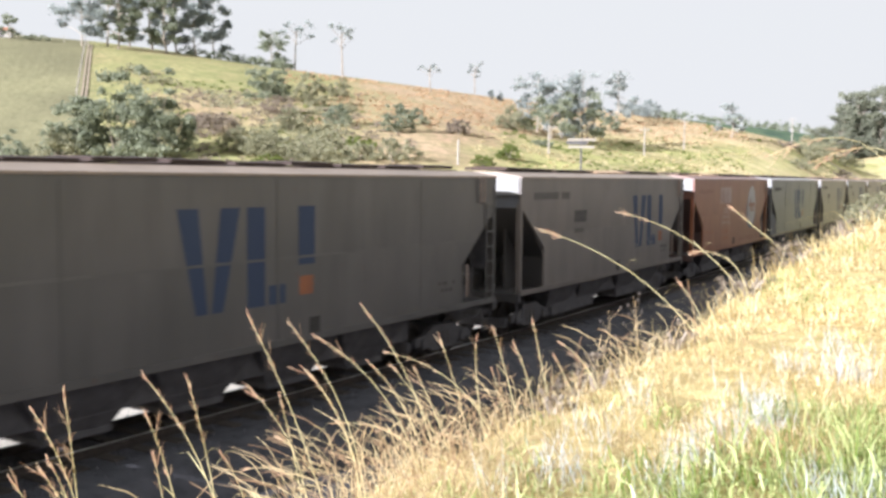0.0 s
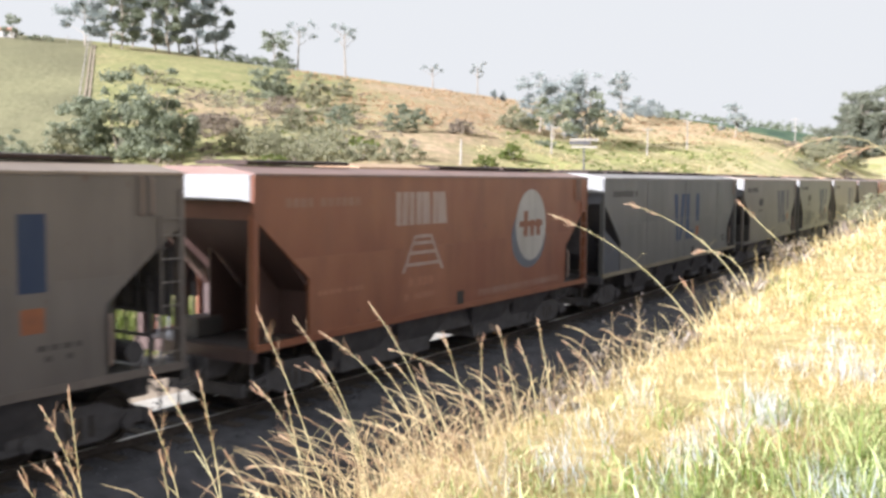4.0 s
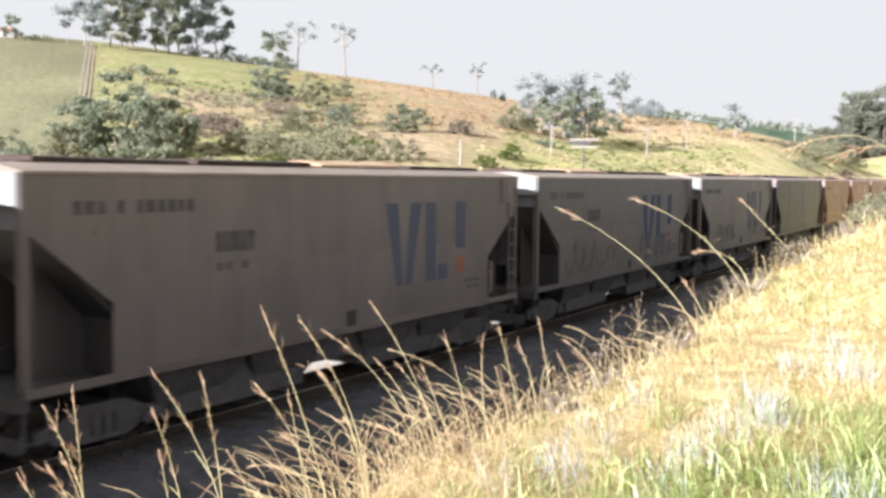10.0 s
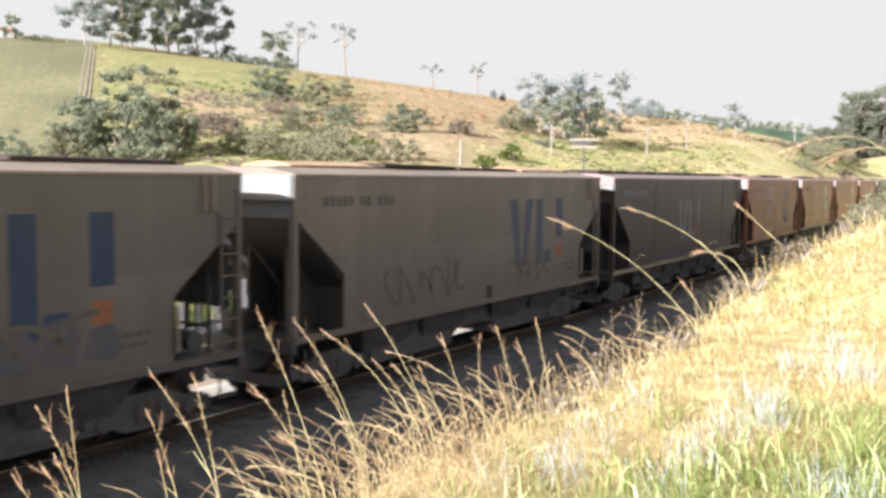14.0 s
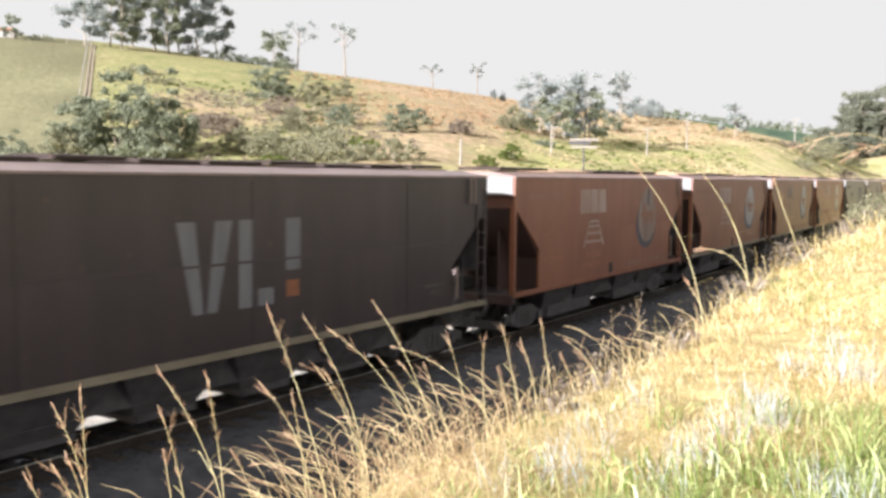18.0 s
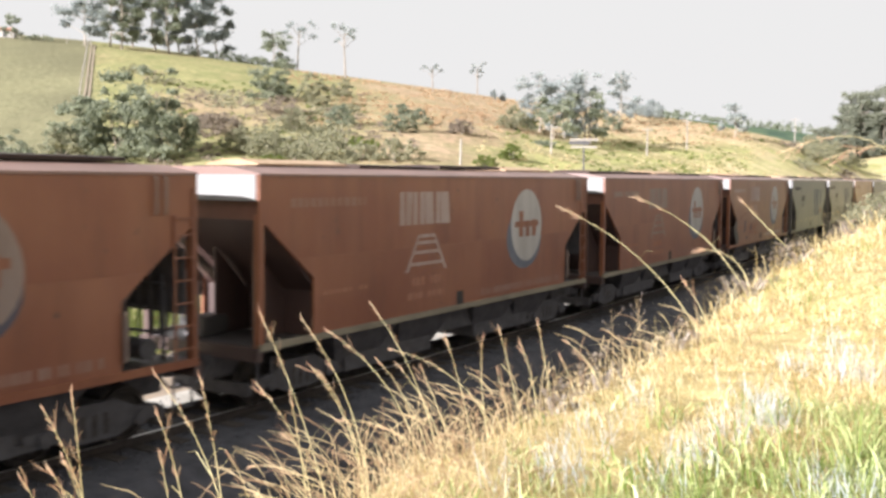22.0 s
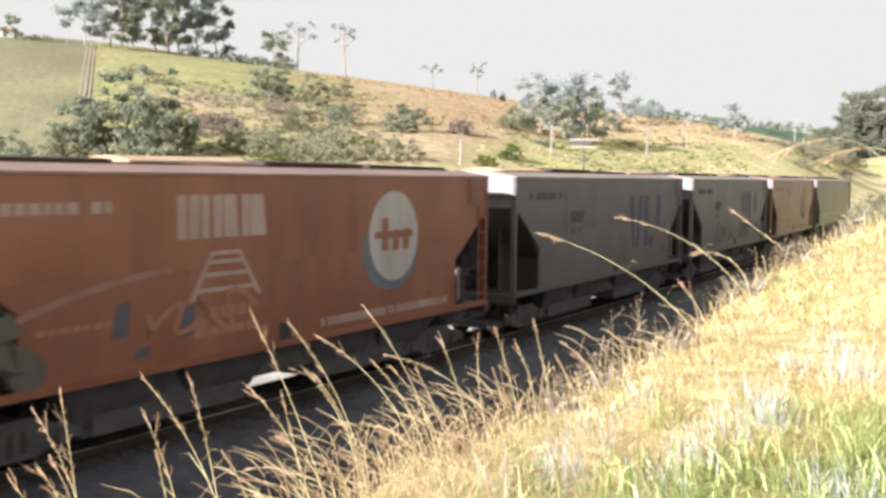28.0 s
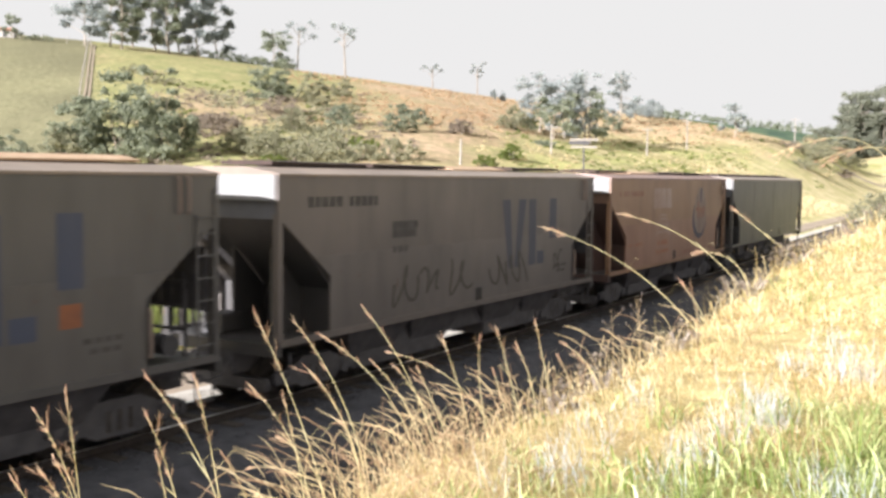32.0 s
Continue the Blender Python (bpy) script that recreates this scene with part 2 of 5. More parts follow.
PALE_BARK = material("pale_bark", (0.42, 0.37, 0.30), (0.28, 0.23, 0.18), 0.9, 0, 1.0, (3, 3, 0.5), 0.4)
POST_WOOD = material("weathered_post", (0.36, 0.325, 0.275), (0.27, 0.24, 0.20), 0.9, 0, 3.0, (3, 3, 0.4))
CONCRETE = material("pale_concrete", (0.50, 0.47, 0.42), (0.38, 0.36, 0.32), 0.9, 0, 2.0)
LEAF = {
    "gum": leafy(material("gum_leaves", (0.235, 0.26, 0.245), (0.47, 0.50, 0.47), 0.6, 0, 0.5, bump=0, island=0.4, fine=3.0)),
    "dark": leafy(material("dark_leaves", (0.180, 0.200, 0.130), (0.345, 0.365, 0.250), 0.6, 0, 0.5, bump=0, island=0.3, fine=3.0)),
    "wood": leafy(material("grove_leaves", (0.165, 0.175, 0.125), (0.32, 0.33, 0.24), 0.6, 0, 0.3, bump=0, island=0.3, fine=2.0)),
    "olive": leafy(material("olive_leaves", (0.24, 0.235, 0.14), (0.42, 0.40, 0.255), 0.65, 0, 0.5, bump=0, island=0.3, fine=3.0)),
    "lime": leafy(material("lime_leaves", (0.13, 0.17, 0.035), (0.24, 0.26, 0.07), 0.65, 0, 0.5, bump=0, island=0.7, fine=3.0)),
    "dry": leafy(material("dry_brush", (0.23, 0.185, 0.14), (0.36, 0.30, 0.225), 0.8, 0, 0.5, bump=0, island=0.7, fine=3.0)),
}
STRAW = leafy(material("straw_blades", (0.33, 0.225, 0.082), (0.93, 0.83, 0.54), 0.5, 0, 1.2, bump=0, island=1.25, fine=6.0, low=0.1, high=0.95, c3=(0.80, 0.63, 0.29)), 0.4)
GREEN_BLADE = leafy(material("green_blades", (0.17, 0.23, 0.04), (0.66, 0.70, 0.31), 0.45, 0, 1.0, bump=0, island=1.0, low=0.15, high=0.9, fine=6.0), 0.4)
# blades whose near-white colour carries the highlights of the sun
PALE_BLADE = leafy(material("pale_leaf_blades", (0.44, 0.46, 0.45), (0.60, 0.62, 0.62), 0.4, 0, 2.0, bump=0, island=0.8), 0.3)
STEM = leafy(material("golden_stems", (0.54, 0.44, 0.19), (0.82, 0.74, 0.43), 0.6, 0, 2.0, bump=0, island=0.5), 0.25)
TAWNY = leafy(material("tawny_stems", (0.34, 0.215, 0.115), (0.72, 0.58, 0.32), 0.6, 0, 2.0, bump=0, island=1.1, low=0.2, high=0.85), 0.25)
PLUME = leafy(material("rosy_plumes", (0.46, 0.27, 0.17), (0.66, 0.50, 0.32), 0.7, 0, 6.0, bump=0, island=0.7), 0.3)


def meadow():
    """Hill and bank: dry tan, yellow-green and grey-green grass in broad patches, mottled finely."""
    m = bpy.data.materials.new("meadow")
    m.use_nodes = True
    nt = m.node_tree
    n, l = nt.nodes, nt.links
    bsdf = n["Principled BSDF"]
    tex = n.new("ShaderNodeTexCoord")
    sep = n.new("ShaderNodeSeparateXYZ")
    l.new(tex.outputs["Object"], sep.inputs[0])

    def nz(scale, lo, hi, detail=6.0, stretch=(1, 1, 1)):
        mp, t, r = n.new("ShaderNodeMapping"), n.new("ShaderNodeTexNoise"), n.new("ShaderNodeMapRange")
        mp.inputs["Scale"].default_value = stretch
        l.new(tex.outputs["Object"], mp.inputs["Vector"])
        l.new(mp.outputs[0], t.inputs["Vector"])
        t.inputs["Scale"].default_value, t.inputs["Detail"].default_value = scale, detail
        r.inputs["From Min"].default_value, r.inputs["From Max"].default_value = lo, hi
        l.new(t.outputs[0], r.inputs["Value"])
        return r.outputs[0]

    def rng(sock, lo, hi):
        r = n.new("ShaderNodeMapRange")
        r.interpolation_type = "SMOOTHSTEP"
        r.inputs["From Min"].default_value, r.inputs["From Max"].default_value = lo, hi
        l.new(sock, r.inputs["Value"])
        return r.outputs[0]

    def op(kind, a, b):
        q = n.new("ShaderNodeMath")
        q.operation = kind
        q.use_clamp = True
        for v, sock in ((a, q.inputs[0]), (b, q.inputs[1])):
            if isinstance(v, float):
                sock.default_value = v
            else:
                l.new(v, sock)
        return q.outputs[0]

    def mix(f, a, b):
        k = n.new("ShaderNodeMix")
        k.data_type = "RGBA"
        l.new(f, k.inputs[0])
        for v, sock in ((a, k.inputs[6]), (b, k.inputs[7])):
            if isinstance(v, tuple):
                sock.default_value = (*v, 1)
            else:
                l.new(v, sock)
        return k.outputs[2]
    X, Y, Z = sep.outputs
    tan = mix(nz(0.10, 0.35, 0.65), (0.42, 0.280, 0.180), (0.49, 0.355, 0.225))
    green = mix(nz(0.12, 0.35, 0.65), (0.255, 0.25, 0.102), (0.355, 0.33, 0.145))
    grey = mix(nz(0.05, 0.35, 0.65, 5.0, (1, 0.6, 1)), (0.165, 0.152, 0.085), (0.235, 0.218, 0.118))
    # yellow-green: the upper left of the hill and its foot; tan: the middle; grey-green: the pasture beyond the fence
    wob = n.new("ShaderNodeMath")
    wob.operation = "MULTIPLY_ADD"
    l.new(nz(0.025, 0.3, 0.7), wob.inputs[0])
    wob.inputs[1].default_value = 40.0
    l.new(X, wob.inputs[2])
    left = rng(wob.outputs[0], 19.0, -6.0)
    foot = op("MULTIPLY", rng(Z, 13.0, 9.0), rng(wob.outputs[0], 22.0, 40.0))
    patch = nz(0.035, 0.28, 0.46)
    cover = op("MAXIMUM", op("MULTIPLY", left, op("MAXIMUM", patch, op("MULTIPLY", rng(Z, 22.0, 32.0), 0.75))), op("MULTIPLY", foot, nz(0.05, 0.2, 0.44)))
    col = mix(cover, tan, green)
    col = mix(op("MULTIPLY", rng(X, 10.0, 60.0), rng(Z, 9.0, 13.0)), col, mix(nz(0.10, 0.35, 0.65), (0.50, 0.35, 0.20), (0.58, 0.43, 0.26)))
    col = mix(op("MULTIPLY", foot, nz(0.06, 0.32, 0.58)), col, mix(nz(0.12, 0.35, 0.65), (0.38, 0.385, 0.125), (0.52, 0.485, 0.195)))
    col = mix(op("MULTIPLY", nz(0.22, 0.44, 0.60), 0.4), col, (0.40, 0.315, 0.16))
    col = mix(op("MULTIPLY", nz(0.9, 0.43, 0.58), 0.5), col, (0.15, 0.16, 0.065))
    col = mix(op("MULTIPLY", op("MULTIPLY", rng(wob.outputs[0], 24.0, 44.0), rng(Z, 14.0, 10.0)), op("MULTIPLY", nz(0.11, 0.50, 0.60), 0.75)), col, mix(nz(0.5, 0.35, 0.65), (0.47, 0.36, 0.20), (0.60, 0.50, 0.29)))
    lean = n.new("ShaderNodeMath")
    lean.operation = "MULTIPLY_ADD"
    l.new(Y, lean.inputs[0])
    lean.inputs[1].default_value = 0.352
    l.new(X, lean.inputs[2])
    col = mix(op("MULTIPLY", rng(lean.outputs[0], 1.0, -1.5), rng(Y, 60.0, 95.0)), col, grey)
    low = op("MULTIPLY", op("MULTIPLY", rng(Z, 6.5, 2.5), rng(Y, 26.0, 40.0)), op("MAXIMUM", nz(0.2, 0.3, 0.6), 0.5))
    col = mix(low, col, mix(nz(0.25, 0.42, 0.58), (0.33, 0.325, 0.11), (0.62, 0.52, 0.30)))
    col = mix(op("MULTIPLY", nz(0.5, 0.52, 0.70), 0.28), col, (0.085, 0.09, 0.042))
    col = mix(op("MULTIPLY", nz(2.2, 0.55, 0.75, 3.0), 0.2), col, (0.36, 0.29, 0.18))
    col = mix(rng(Y, 40.0, 24.0), col, mix(nz(3.0, 0.35, 0.65), (0.34, 0.26, 0.115), (0.52, 0.42, 0.195)))
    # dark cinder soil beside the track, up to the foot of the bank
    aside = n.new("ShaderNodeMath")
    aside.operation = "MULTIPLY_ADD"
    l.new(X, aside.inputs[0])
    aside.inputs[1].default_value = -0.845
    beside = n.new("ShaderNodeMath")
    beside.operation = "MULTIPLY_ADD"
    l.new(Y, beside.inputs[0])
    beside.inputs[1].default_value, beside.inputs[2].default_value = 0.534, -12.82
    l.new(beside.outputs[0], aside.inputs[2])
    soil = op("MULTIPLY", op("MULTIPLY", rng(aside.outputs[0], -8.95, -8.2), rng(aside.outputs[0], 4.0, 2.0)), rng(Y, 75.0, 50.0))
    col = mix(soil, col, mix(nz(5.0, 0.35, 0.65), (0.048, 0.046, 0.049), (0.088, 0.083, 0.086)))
    verge = op("MULTIPLY", op("MULTIPLY", rng(X, 34.0, 52.0), rng(Z, 9.0, 5.0)), op("MAXIMUM", nz(0.35, 0.35, 0.6), 0.35))
    col = mix(verge, col, mix(nz(0.8, 0.35, 0.65), (0.50, 0.41, 0.22), (0.64, 0.55, 0.32)))
    far = rng(Y, 420.0, 560.0)
    wood = mix(nz(0.06, 0.42, 0.58), (0.055, 0.085, 0.055), (0.12, 0.16, 0.085))
    col = mix(far, col, wood)
    l.new(col, bsdf.inputs["Base Color"])
    bsdf.inputs["Roughness"].default_value = 0.95
    bsdf.inputs["Specular IOR Level"].default_value = 0.1
    bp = n.new("ShaderNodeBump")
    bp.inputs["Strength"].default_value, bp.inputs["Distance"].default_value = 0.45, 0.3
    l.new(nz(0.9, 0.2, 0.8), bp.inputs["Height"])
    l.new(bp.outputs[0], bsdf.inputs["Normal"])
    return m


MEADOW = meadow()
PALE_DUST = material("pale_grain_dust", (0.52, 0.48, 0.41), (0.38, 0.34, 0.28), 0.95, 0, 1.2, fine=9.0, bump=0.5)
DIRT = material("pale_dirt", (0.34, 0.27, 0.19), (0.26, 0.20, 0.14), 0.95, 0, 0.6, fine=5.0)


# ---- shapes ----
class Shape:
    """Collects faces of one mesh."""

    def __init__(self):
        self.v, self.f = [], []

    def box(self, x0, x1, y0, y1, z0, z1, cut=0.0):
        """A box; cut bevels its four long edges (along x)."""
        if cut:
            ring = [(y0 + cut, z0), (y1 - cut, z0), (y1, z0 + cut), (y1, z1 - cut), (y1 - cut, z1), (y0 + cut, z1), (y0, z1 - cut), (y0, z0 + cut)]
        else:
            ring = [(y0, z0), (y1, z0), (y1, z1), (y0, z1)]
        return self.sweep(ring, x0, x1)

    def sweep(self, ring, x0, x1):
        """A ring of (y, z), turning left seen from +x, drawn from x0 to x1."""
        b, k = len(self.v), len(ring)
        self.v += [(x0, y, z) for y, z in ring] + [(x1, y, z) for y, z in ring]
        self.f += [(b + i, b + (i + 1) % k, b + k + (i + 1) % k, b + k + i) for i in range(k)]
        self.f += [tuple(b + i for i in reversed(range(k))), tuple(b + k + i for i in range(k))]
        return self

    def slab(self, ring, y0, y1):
        """A ring of (x, z), turning left seen from -y, drawn from y0 to y1."""
        b, k = len(self.v), len(ring)
        self.v += [(x, y0, z) for x, z in ring] + [(x, y1, z) for x, z in ring]
        self.f += [(b + (i + 1) % k, b + i, b + k + i, b + k + (i + 1) % k) for i in range(k)]
        self.f += [tuple(b + i for i in range(k)), tuple(b + k + i for i in reversed(range(k)))]
        return self

    def tube(self, points, radii, sides=6):
        b = len(self.v)
        pts = [Vector(p) for p in points]
        for i, p in enumerate(pts):
            way = (pts[min(i + 1, len(pts) - 1)] - pts[max(i - 1, 0)]).normalized()
            u = way.cross(Vector((0.13, 0.97, 0.21)) if abs(way.y) < 0.9 else Vector((1, 0, 0))).normalized()
            w = way.cross(u)
            for j in range(sides):
                a = j / sides * math.tau
                self.v.append(tuple(p + (u * math.cos(a) + w * math.sin(a)) * radii[i]))
        for i in range(len(pts) - 1):
            for j in range(sides):
                c, d = b + i * sides + j, b + i * sides + (j + 1) % sides
                self.f.append((c, d, d + sides, c + sides))
        self.f += [tuple(b + j for j in reversed(range(sides))), tuple(b + (len(pts) - 1) * sides + j for j in range(sides))]
        return self

    def wheel(self, x, y0, y1, z, r, sides=20, flange=0.0):
        """A disc on an axle along y; a flange on its y0 side."""
        pts = [((x, y0 + 0.025, z), r + flange), ((x, y0, z), r + flange)] if flange else []
        ring = []
        if flange:
            ring = [(y0, r + flange), (y0 + 0.03 * (1 if y1 > y0 else -1), r + flange), (y0 + 0.045 * (1 if y1 > y0 else -1), r), (y1, r), (y1, r * 0.82), ((y0 + y1) / 2 + 0.02 * (1 if y1 > y0 else -1), r * 0.78), ((y0 + y1) / 2 + 0.02 * (1 if y1 > y0 else -1), r * 0.3), (y1, r * 0.26), (y1, 0.001)]
            ring = [(y0, 0.001)] + ring
        else:
            ring = [(y0, 0.001), (y0, r), (y1, r), (y1, 0.001)]
        b, k = len(self.v), len(ring)
        for i in range(sides):
            a = i / sides * math.tau
            self.v += [(x + math.cos(a) * q, y, z + math.sin(a) * q) for y, q in ring]
        for i in range(sides):
            for j in range(k - 1):
                c, d = b + i * k + j, b + (i + 1) % sides * k + j
                self.f.append((c, d, d + 1, c + 1))
        return self

    def mesh(self, name, mat, smooth=False):
        me = bpy.data.meshes.new(name)
        me.from_pydata(self.v, [], self.f)
        me.materials.append(mat)
        bm = bmesh.new()
        bm.from_mesh(me)
        bmesh.ops.recalc_face_normals(bm, faces=bm.faces)
        bm.to_mesh(me)
        bm.free()
        if smooth:
            me.polygons.foreach_set("use_smooth", [True] * len(me.polygons))
        return me


def part(name, me, parent, label="", at=None):
    ob = new(name, me)
    ob.parent = parent
    if at is not None:
        ob.matrix_basis = at
    if label:
        ob["label"] = label
    return ob


def thing(name, label, category, group="", kind="", at=None):
    ob = new(name)
    ob.empty_display_size = 0.3
    if at is not None:
        ob.matrix_basis = at
    return tagged(ob, label, category, group, kind)


def quads(name, points, mat):
    """A mesh out of loose four-cornered leaves: points is an array (n, 4, 3)."""
    n = len(points)
    me = bpy.data.meshes.new(name)
    me.vertices.add(n * 4)
    me.vertices.foreach_set("co", np.asarray(points, dtype=np.float32).ravel())
    me.loops.add(n * 4)
    me.loops.foreach_set("vertex_index", np.arange(n * 4, dtype=np.int32))
    me.polygons.add(n)
    me.polygons.foreach_set("loop_start", np.arange(0, n * 4, 4, dtype=np.int32))
    me.materials.append(mat)
    me.update()
    me.validate()
    return me


# ---- ground ----
def spaced(fine_lo, fine_hi, fine, lo, hi, grow):
    out, v, st = [], fine_lo, fine
    while v > lo:
        out.append(v)
        v -= st
        st *= grow
    out.append(lo)
    out.reverse()
    v = fine_lo + fine
    while v < fine_hi:
        out.append(v)
        v += fine
    st = fine
    while v < hi:
        out.append(v)
        v += st
        st *= grow
    out.append(hi)
    return out


def ground():
    """One sheet, in rows along the track."""
    us, ws = spaced(-28, 34, 0.7, -3500, 3800, 1.045), spaced(-18, 3, 0.36, -3000, 3800, 1.05)
    h = 0.5634
    t, n = (math.sin(h), math.cos(h)), (-math.cos(h), math.sin(h))
    v = []
    for u in us:
        for w in ws:
            x, y = t[0] * u + n[0] * w, 21.4 + t[1] * u + n[1] * w
            r = math.hypot(x, y)
            v.append((x, y, ground_z(x, y) if r < 2600 else -0.6))
    k = len(ws)
    f = [(i * k + j, (i + 1) * k + j, (i + 1) * k + j + 1, i * k + j + 1) for i in range(len(us) - 1) for j in range(k - 1)]
    me = bpy.data.meshes.new("ground")
    me.from_pydata(v, [], [tuple(reversed(q)) for q in f])
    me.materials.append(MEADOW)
    me.polygons.foreach_set("use_smooth", [True] * len(me.polygons))
    me.update()
    if me.polygons[0].normal.z < 0:
        me.flip_normals()
    return tagged(new("ground", me), "dry grassy hillside, valley floor and bank", "ground", "", "structure")


ground()


# ---- track ----
def along(ring, s0, s1, step, name, mat, smooth=False):
    """A ring of (off, z) carried along the track."""
    sh = Shape()
    k, count = len(ring), int((s1 - s0) / step)
    for i in range(count + 1):
        for off, z in ring:
            x, y = on_line(s0 + i * step, off)
            sh.v.append((x, y, z))
    for i in range(count):
        for j in range(k):
            a, b = i * k + j, i * k + (j + 1) % k
            sh.f.append((a, b, b + k, a + k))
    return sh.mesh(name, mat, smooth)


def rail_ring(off):
    return [(off - 0.06, -0.135), (off + 0.06, -0.135), (off + 0.06, -0.122), (off + 0.01, -0.105), (off + 0.01, -0.04), (off + 0.033, -0.032), (off + 0.033, -0.004), (off - 0.033, -0.004), (off - 0.033, -0.032), (off - 0.01, -0.04), (off - 0.01, -0.105), (off - 0.06, -0.122)]


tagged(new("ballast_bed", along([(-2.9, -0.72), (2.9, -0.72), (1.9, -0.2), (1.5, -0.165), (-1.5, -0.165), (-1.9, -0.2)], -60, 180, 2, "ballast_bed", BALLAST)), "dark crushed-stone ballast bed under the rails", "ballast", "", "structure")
for off in (-0.535, 0.535):
    r = tagged(new("rail", along(rail_ring(off), -60, 180, 1.0, "rail", RAIL_STEEL)), "rusty steel rail with a polished running top", "rail", "rails of the track", "structure")
    part("running_top", along([(off - 0.03, -0.004), (off + 0.03, -0.004), (off + 0.026, 0.0), (off - 0.026, 0.0)], -60, 180, 1.0, "running_top", RAIL_TOP), r, "polished running top")


def stones():
    """Loose ballast stones over the shoulder on the camera's side, and a few between the sleepers."""
    rnd = np.random.RandomState(5)
    sh = Shape()
    for _ in range(9000):
        s, off = rnd.uniform(-26, 45), rnd.uniform(-2.7, 1.6)
        z = -0.165 if abs(off) < 1.5 else -0.165 - (abs(off) - 1.5) * 0.39
        x, y = on_line(s, off)
        r, b = rnd.uniform(0.02, 0.045), len(sh.v)
        tip = rnd.uniform(-0.6, 0.6, (6, 3)) * r * 0.6
        for (dx, dy, dz), q in zip(((r, 0, 0), (0, r, 0), (-r, 0, 0), (0, -r, 0), (0, 0, r), (0, 0, -r)), tip):
            sh.v.append((x + dx + q[0], y + dy + q[1], z + dz + q[2]))
        sh.f += [(b, b + 1, b + 4), (b + 1, b + 2, b + 4), (b + 2, b + 3, b + 4), (b + 3, b, b + 4), (b + 1, b, b + 5), (b + 2, b + 1, b + 5), (b + 3, b + 2, b + 5), (b, b + 3, b + 5)]
    me = bpy.data.meshes.new("ballast_stones")
    me.from_pydata(sh.v, [], sh.f)
    me.materials.append(BALLAST)
    tagged(new("ballast_stones", me), "loose dark crushed stones on the ballast", "ballast", "", "stuff")


stones()


# ---- wagons ----
STRETCH = 1.0595
PITCH, BODY, BOGIE_IN = 14.30 * STRETCH, 12.78 * STRETCH + 0.2, 1.6
SPECS = [  # paint, extra length, markings
    ("dusk", 2.2, "bars_long"), ("grey", 0, "bars"), ("red", 0, "oval"), ("cool", 2.4, "bars_long_pale"),
    ("grey", 0, "bars_pale"), ("dusk", 0, "bars_tagged"), ("grey", 0, "bars_scrawl"), ("brown", 2.13, "bars_white"),
    ("red", 0, "oval_faint"), ("red", 0, "oval_bright"), ("red", 0, "oval_sill"), ("red", 0, "oval_tagged"),
    ("dusk", 0, "bars_pale"), ("grey", 0, "bars_letters"), ("dull", 0, "oval_faint"), ("dusk", 3.8, "plain"),
]
LONGER = {2: 0.15, 6: 0.1, 7: 0.3}     # bodies that come closer to the next one
SPEED, BEND, START = 6.12071, 0.005157, -11.265
NUDGE = (0, -0.06, 0.045, 0.08, 0.20, -0.04, -0.15, -0.25, 0.08, 0.06, 0.03, -0.01, 0, 0, 0, 0)   # slack in the couplings


def fronts():
    out, s = [], START - SPECS[0][1] * STRETCH
    for (paint, extra, marks), slack in zip(SPECS, NUDGE):
        out.append(s + slack)
        s += PITCH + extra * STRETCH
    return out


FRONTS = fronts()
BOXED = (3, 13)                        # wagons whose rear end is filled by a valve box
MADE = {}


def once(key, build):
    if key not in MADE:
        MADE[key] = build()
    return MADE[key]


def side_ring(n, long):
    """Outline of a side: full above, cut away slantwise towards both ends below."""
    e = n / 2
    a, b = (1.45, 2.28) if not long else (1.5, 2.15)
    return [(-e + a, 1.22), (e - a, 1.22), (e - a, b), (e, 3.40), (e, 4.125), (-e, 4.125), (-e, 3.40), (-e + a, b)]


def side_rings(n, long):
    """The same outline, parted at the seam of the two sheets."""
    ring = side_ring(n, long)
    (x0, z0), (x1, z1) = ring[2], ring[3]
    k = (SEAM - z0) / (z1 - z0)
    xs = x0 + (x1 - x0) * k
    return [(-xs, SEAM), (xs, SEAM), ring[3], ring[4], ring[5], ring[6]], [ring[0], ring[1], ring[2], (xs, SEAM - 0.001), (-xs, SEAM - 0.001), ring[7]]


SEAM = 2.66


def bogie_parts():
    def frame_mesh():
        sh = Shape()
        ring = [(-1.15, 0.36), (-0.72, 0.36), (-0.42, 0.22), (0.42, 0.22), (0.72, 0.36), (1.15, 0.36), (1.15, 0.56), (0.78, 0.60), (0.40, 0.78), (-0.40, 0.78), (-0.78, 0.60), (-1.15, 0.56)]
        sh.slab(ring, -0.06, 0.06)
        for x in (-0.825, 0.825):
            sh.wheel(x, -0.11, -0.05, 0.42, 0.12, 12)
        return sh.mesh("side_frame", STEEL_DARK)

    def springs():
        sh = Shape()
        for x in (-0.2, 0.0, 0.2):
            sh.tube([(x, 0, 0.30), (x, 0, 0.62)], [0.075, 0.075], 8)
        return sh.mesh("springs", WHEEL_STEEL)

    def axle():
        sh = Shape()
        sh.tube([(0, -0.86, 0), (0, 0.86, 0)], [0.07, 0.07], 10)
        for q in (-1, 1):
            sh.wheel(0, q * 0.46, q * 0.585, 0, 0.42, 24, 0.028)
        return sh.mesh("wheelset", WHEEL_STEEL, False)

    def bolster():
        return Shape().box(-0.2, 0.2, -0.95, 0.95, 0.5, 0.78, 0.04).mesh("bolster", STEEL_DARK)
    return once("frame", frame_mesh), once("springs", springs), once("axle", axle), once("bolster", bolster)


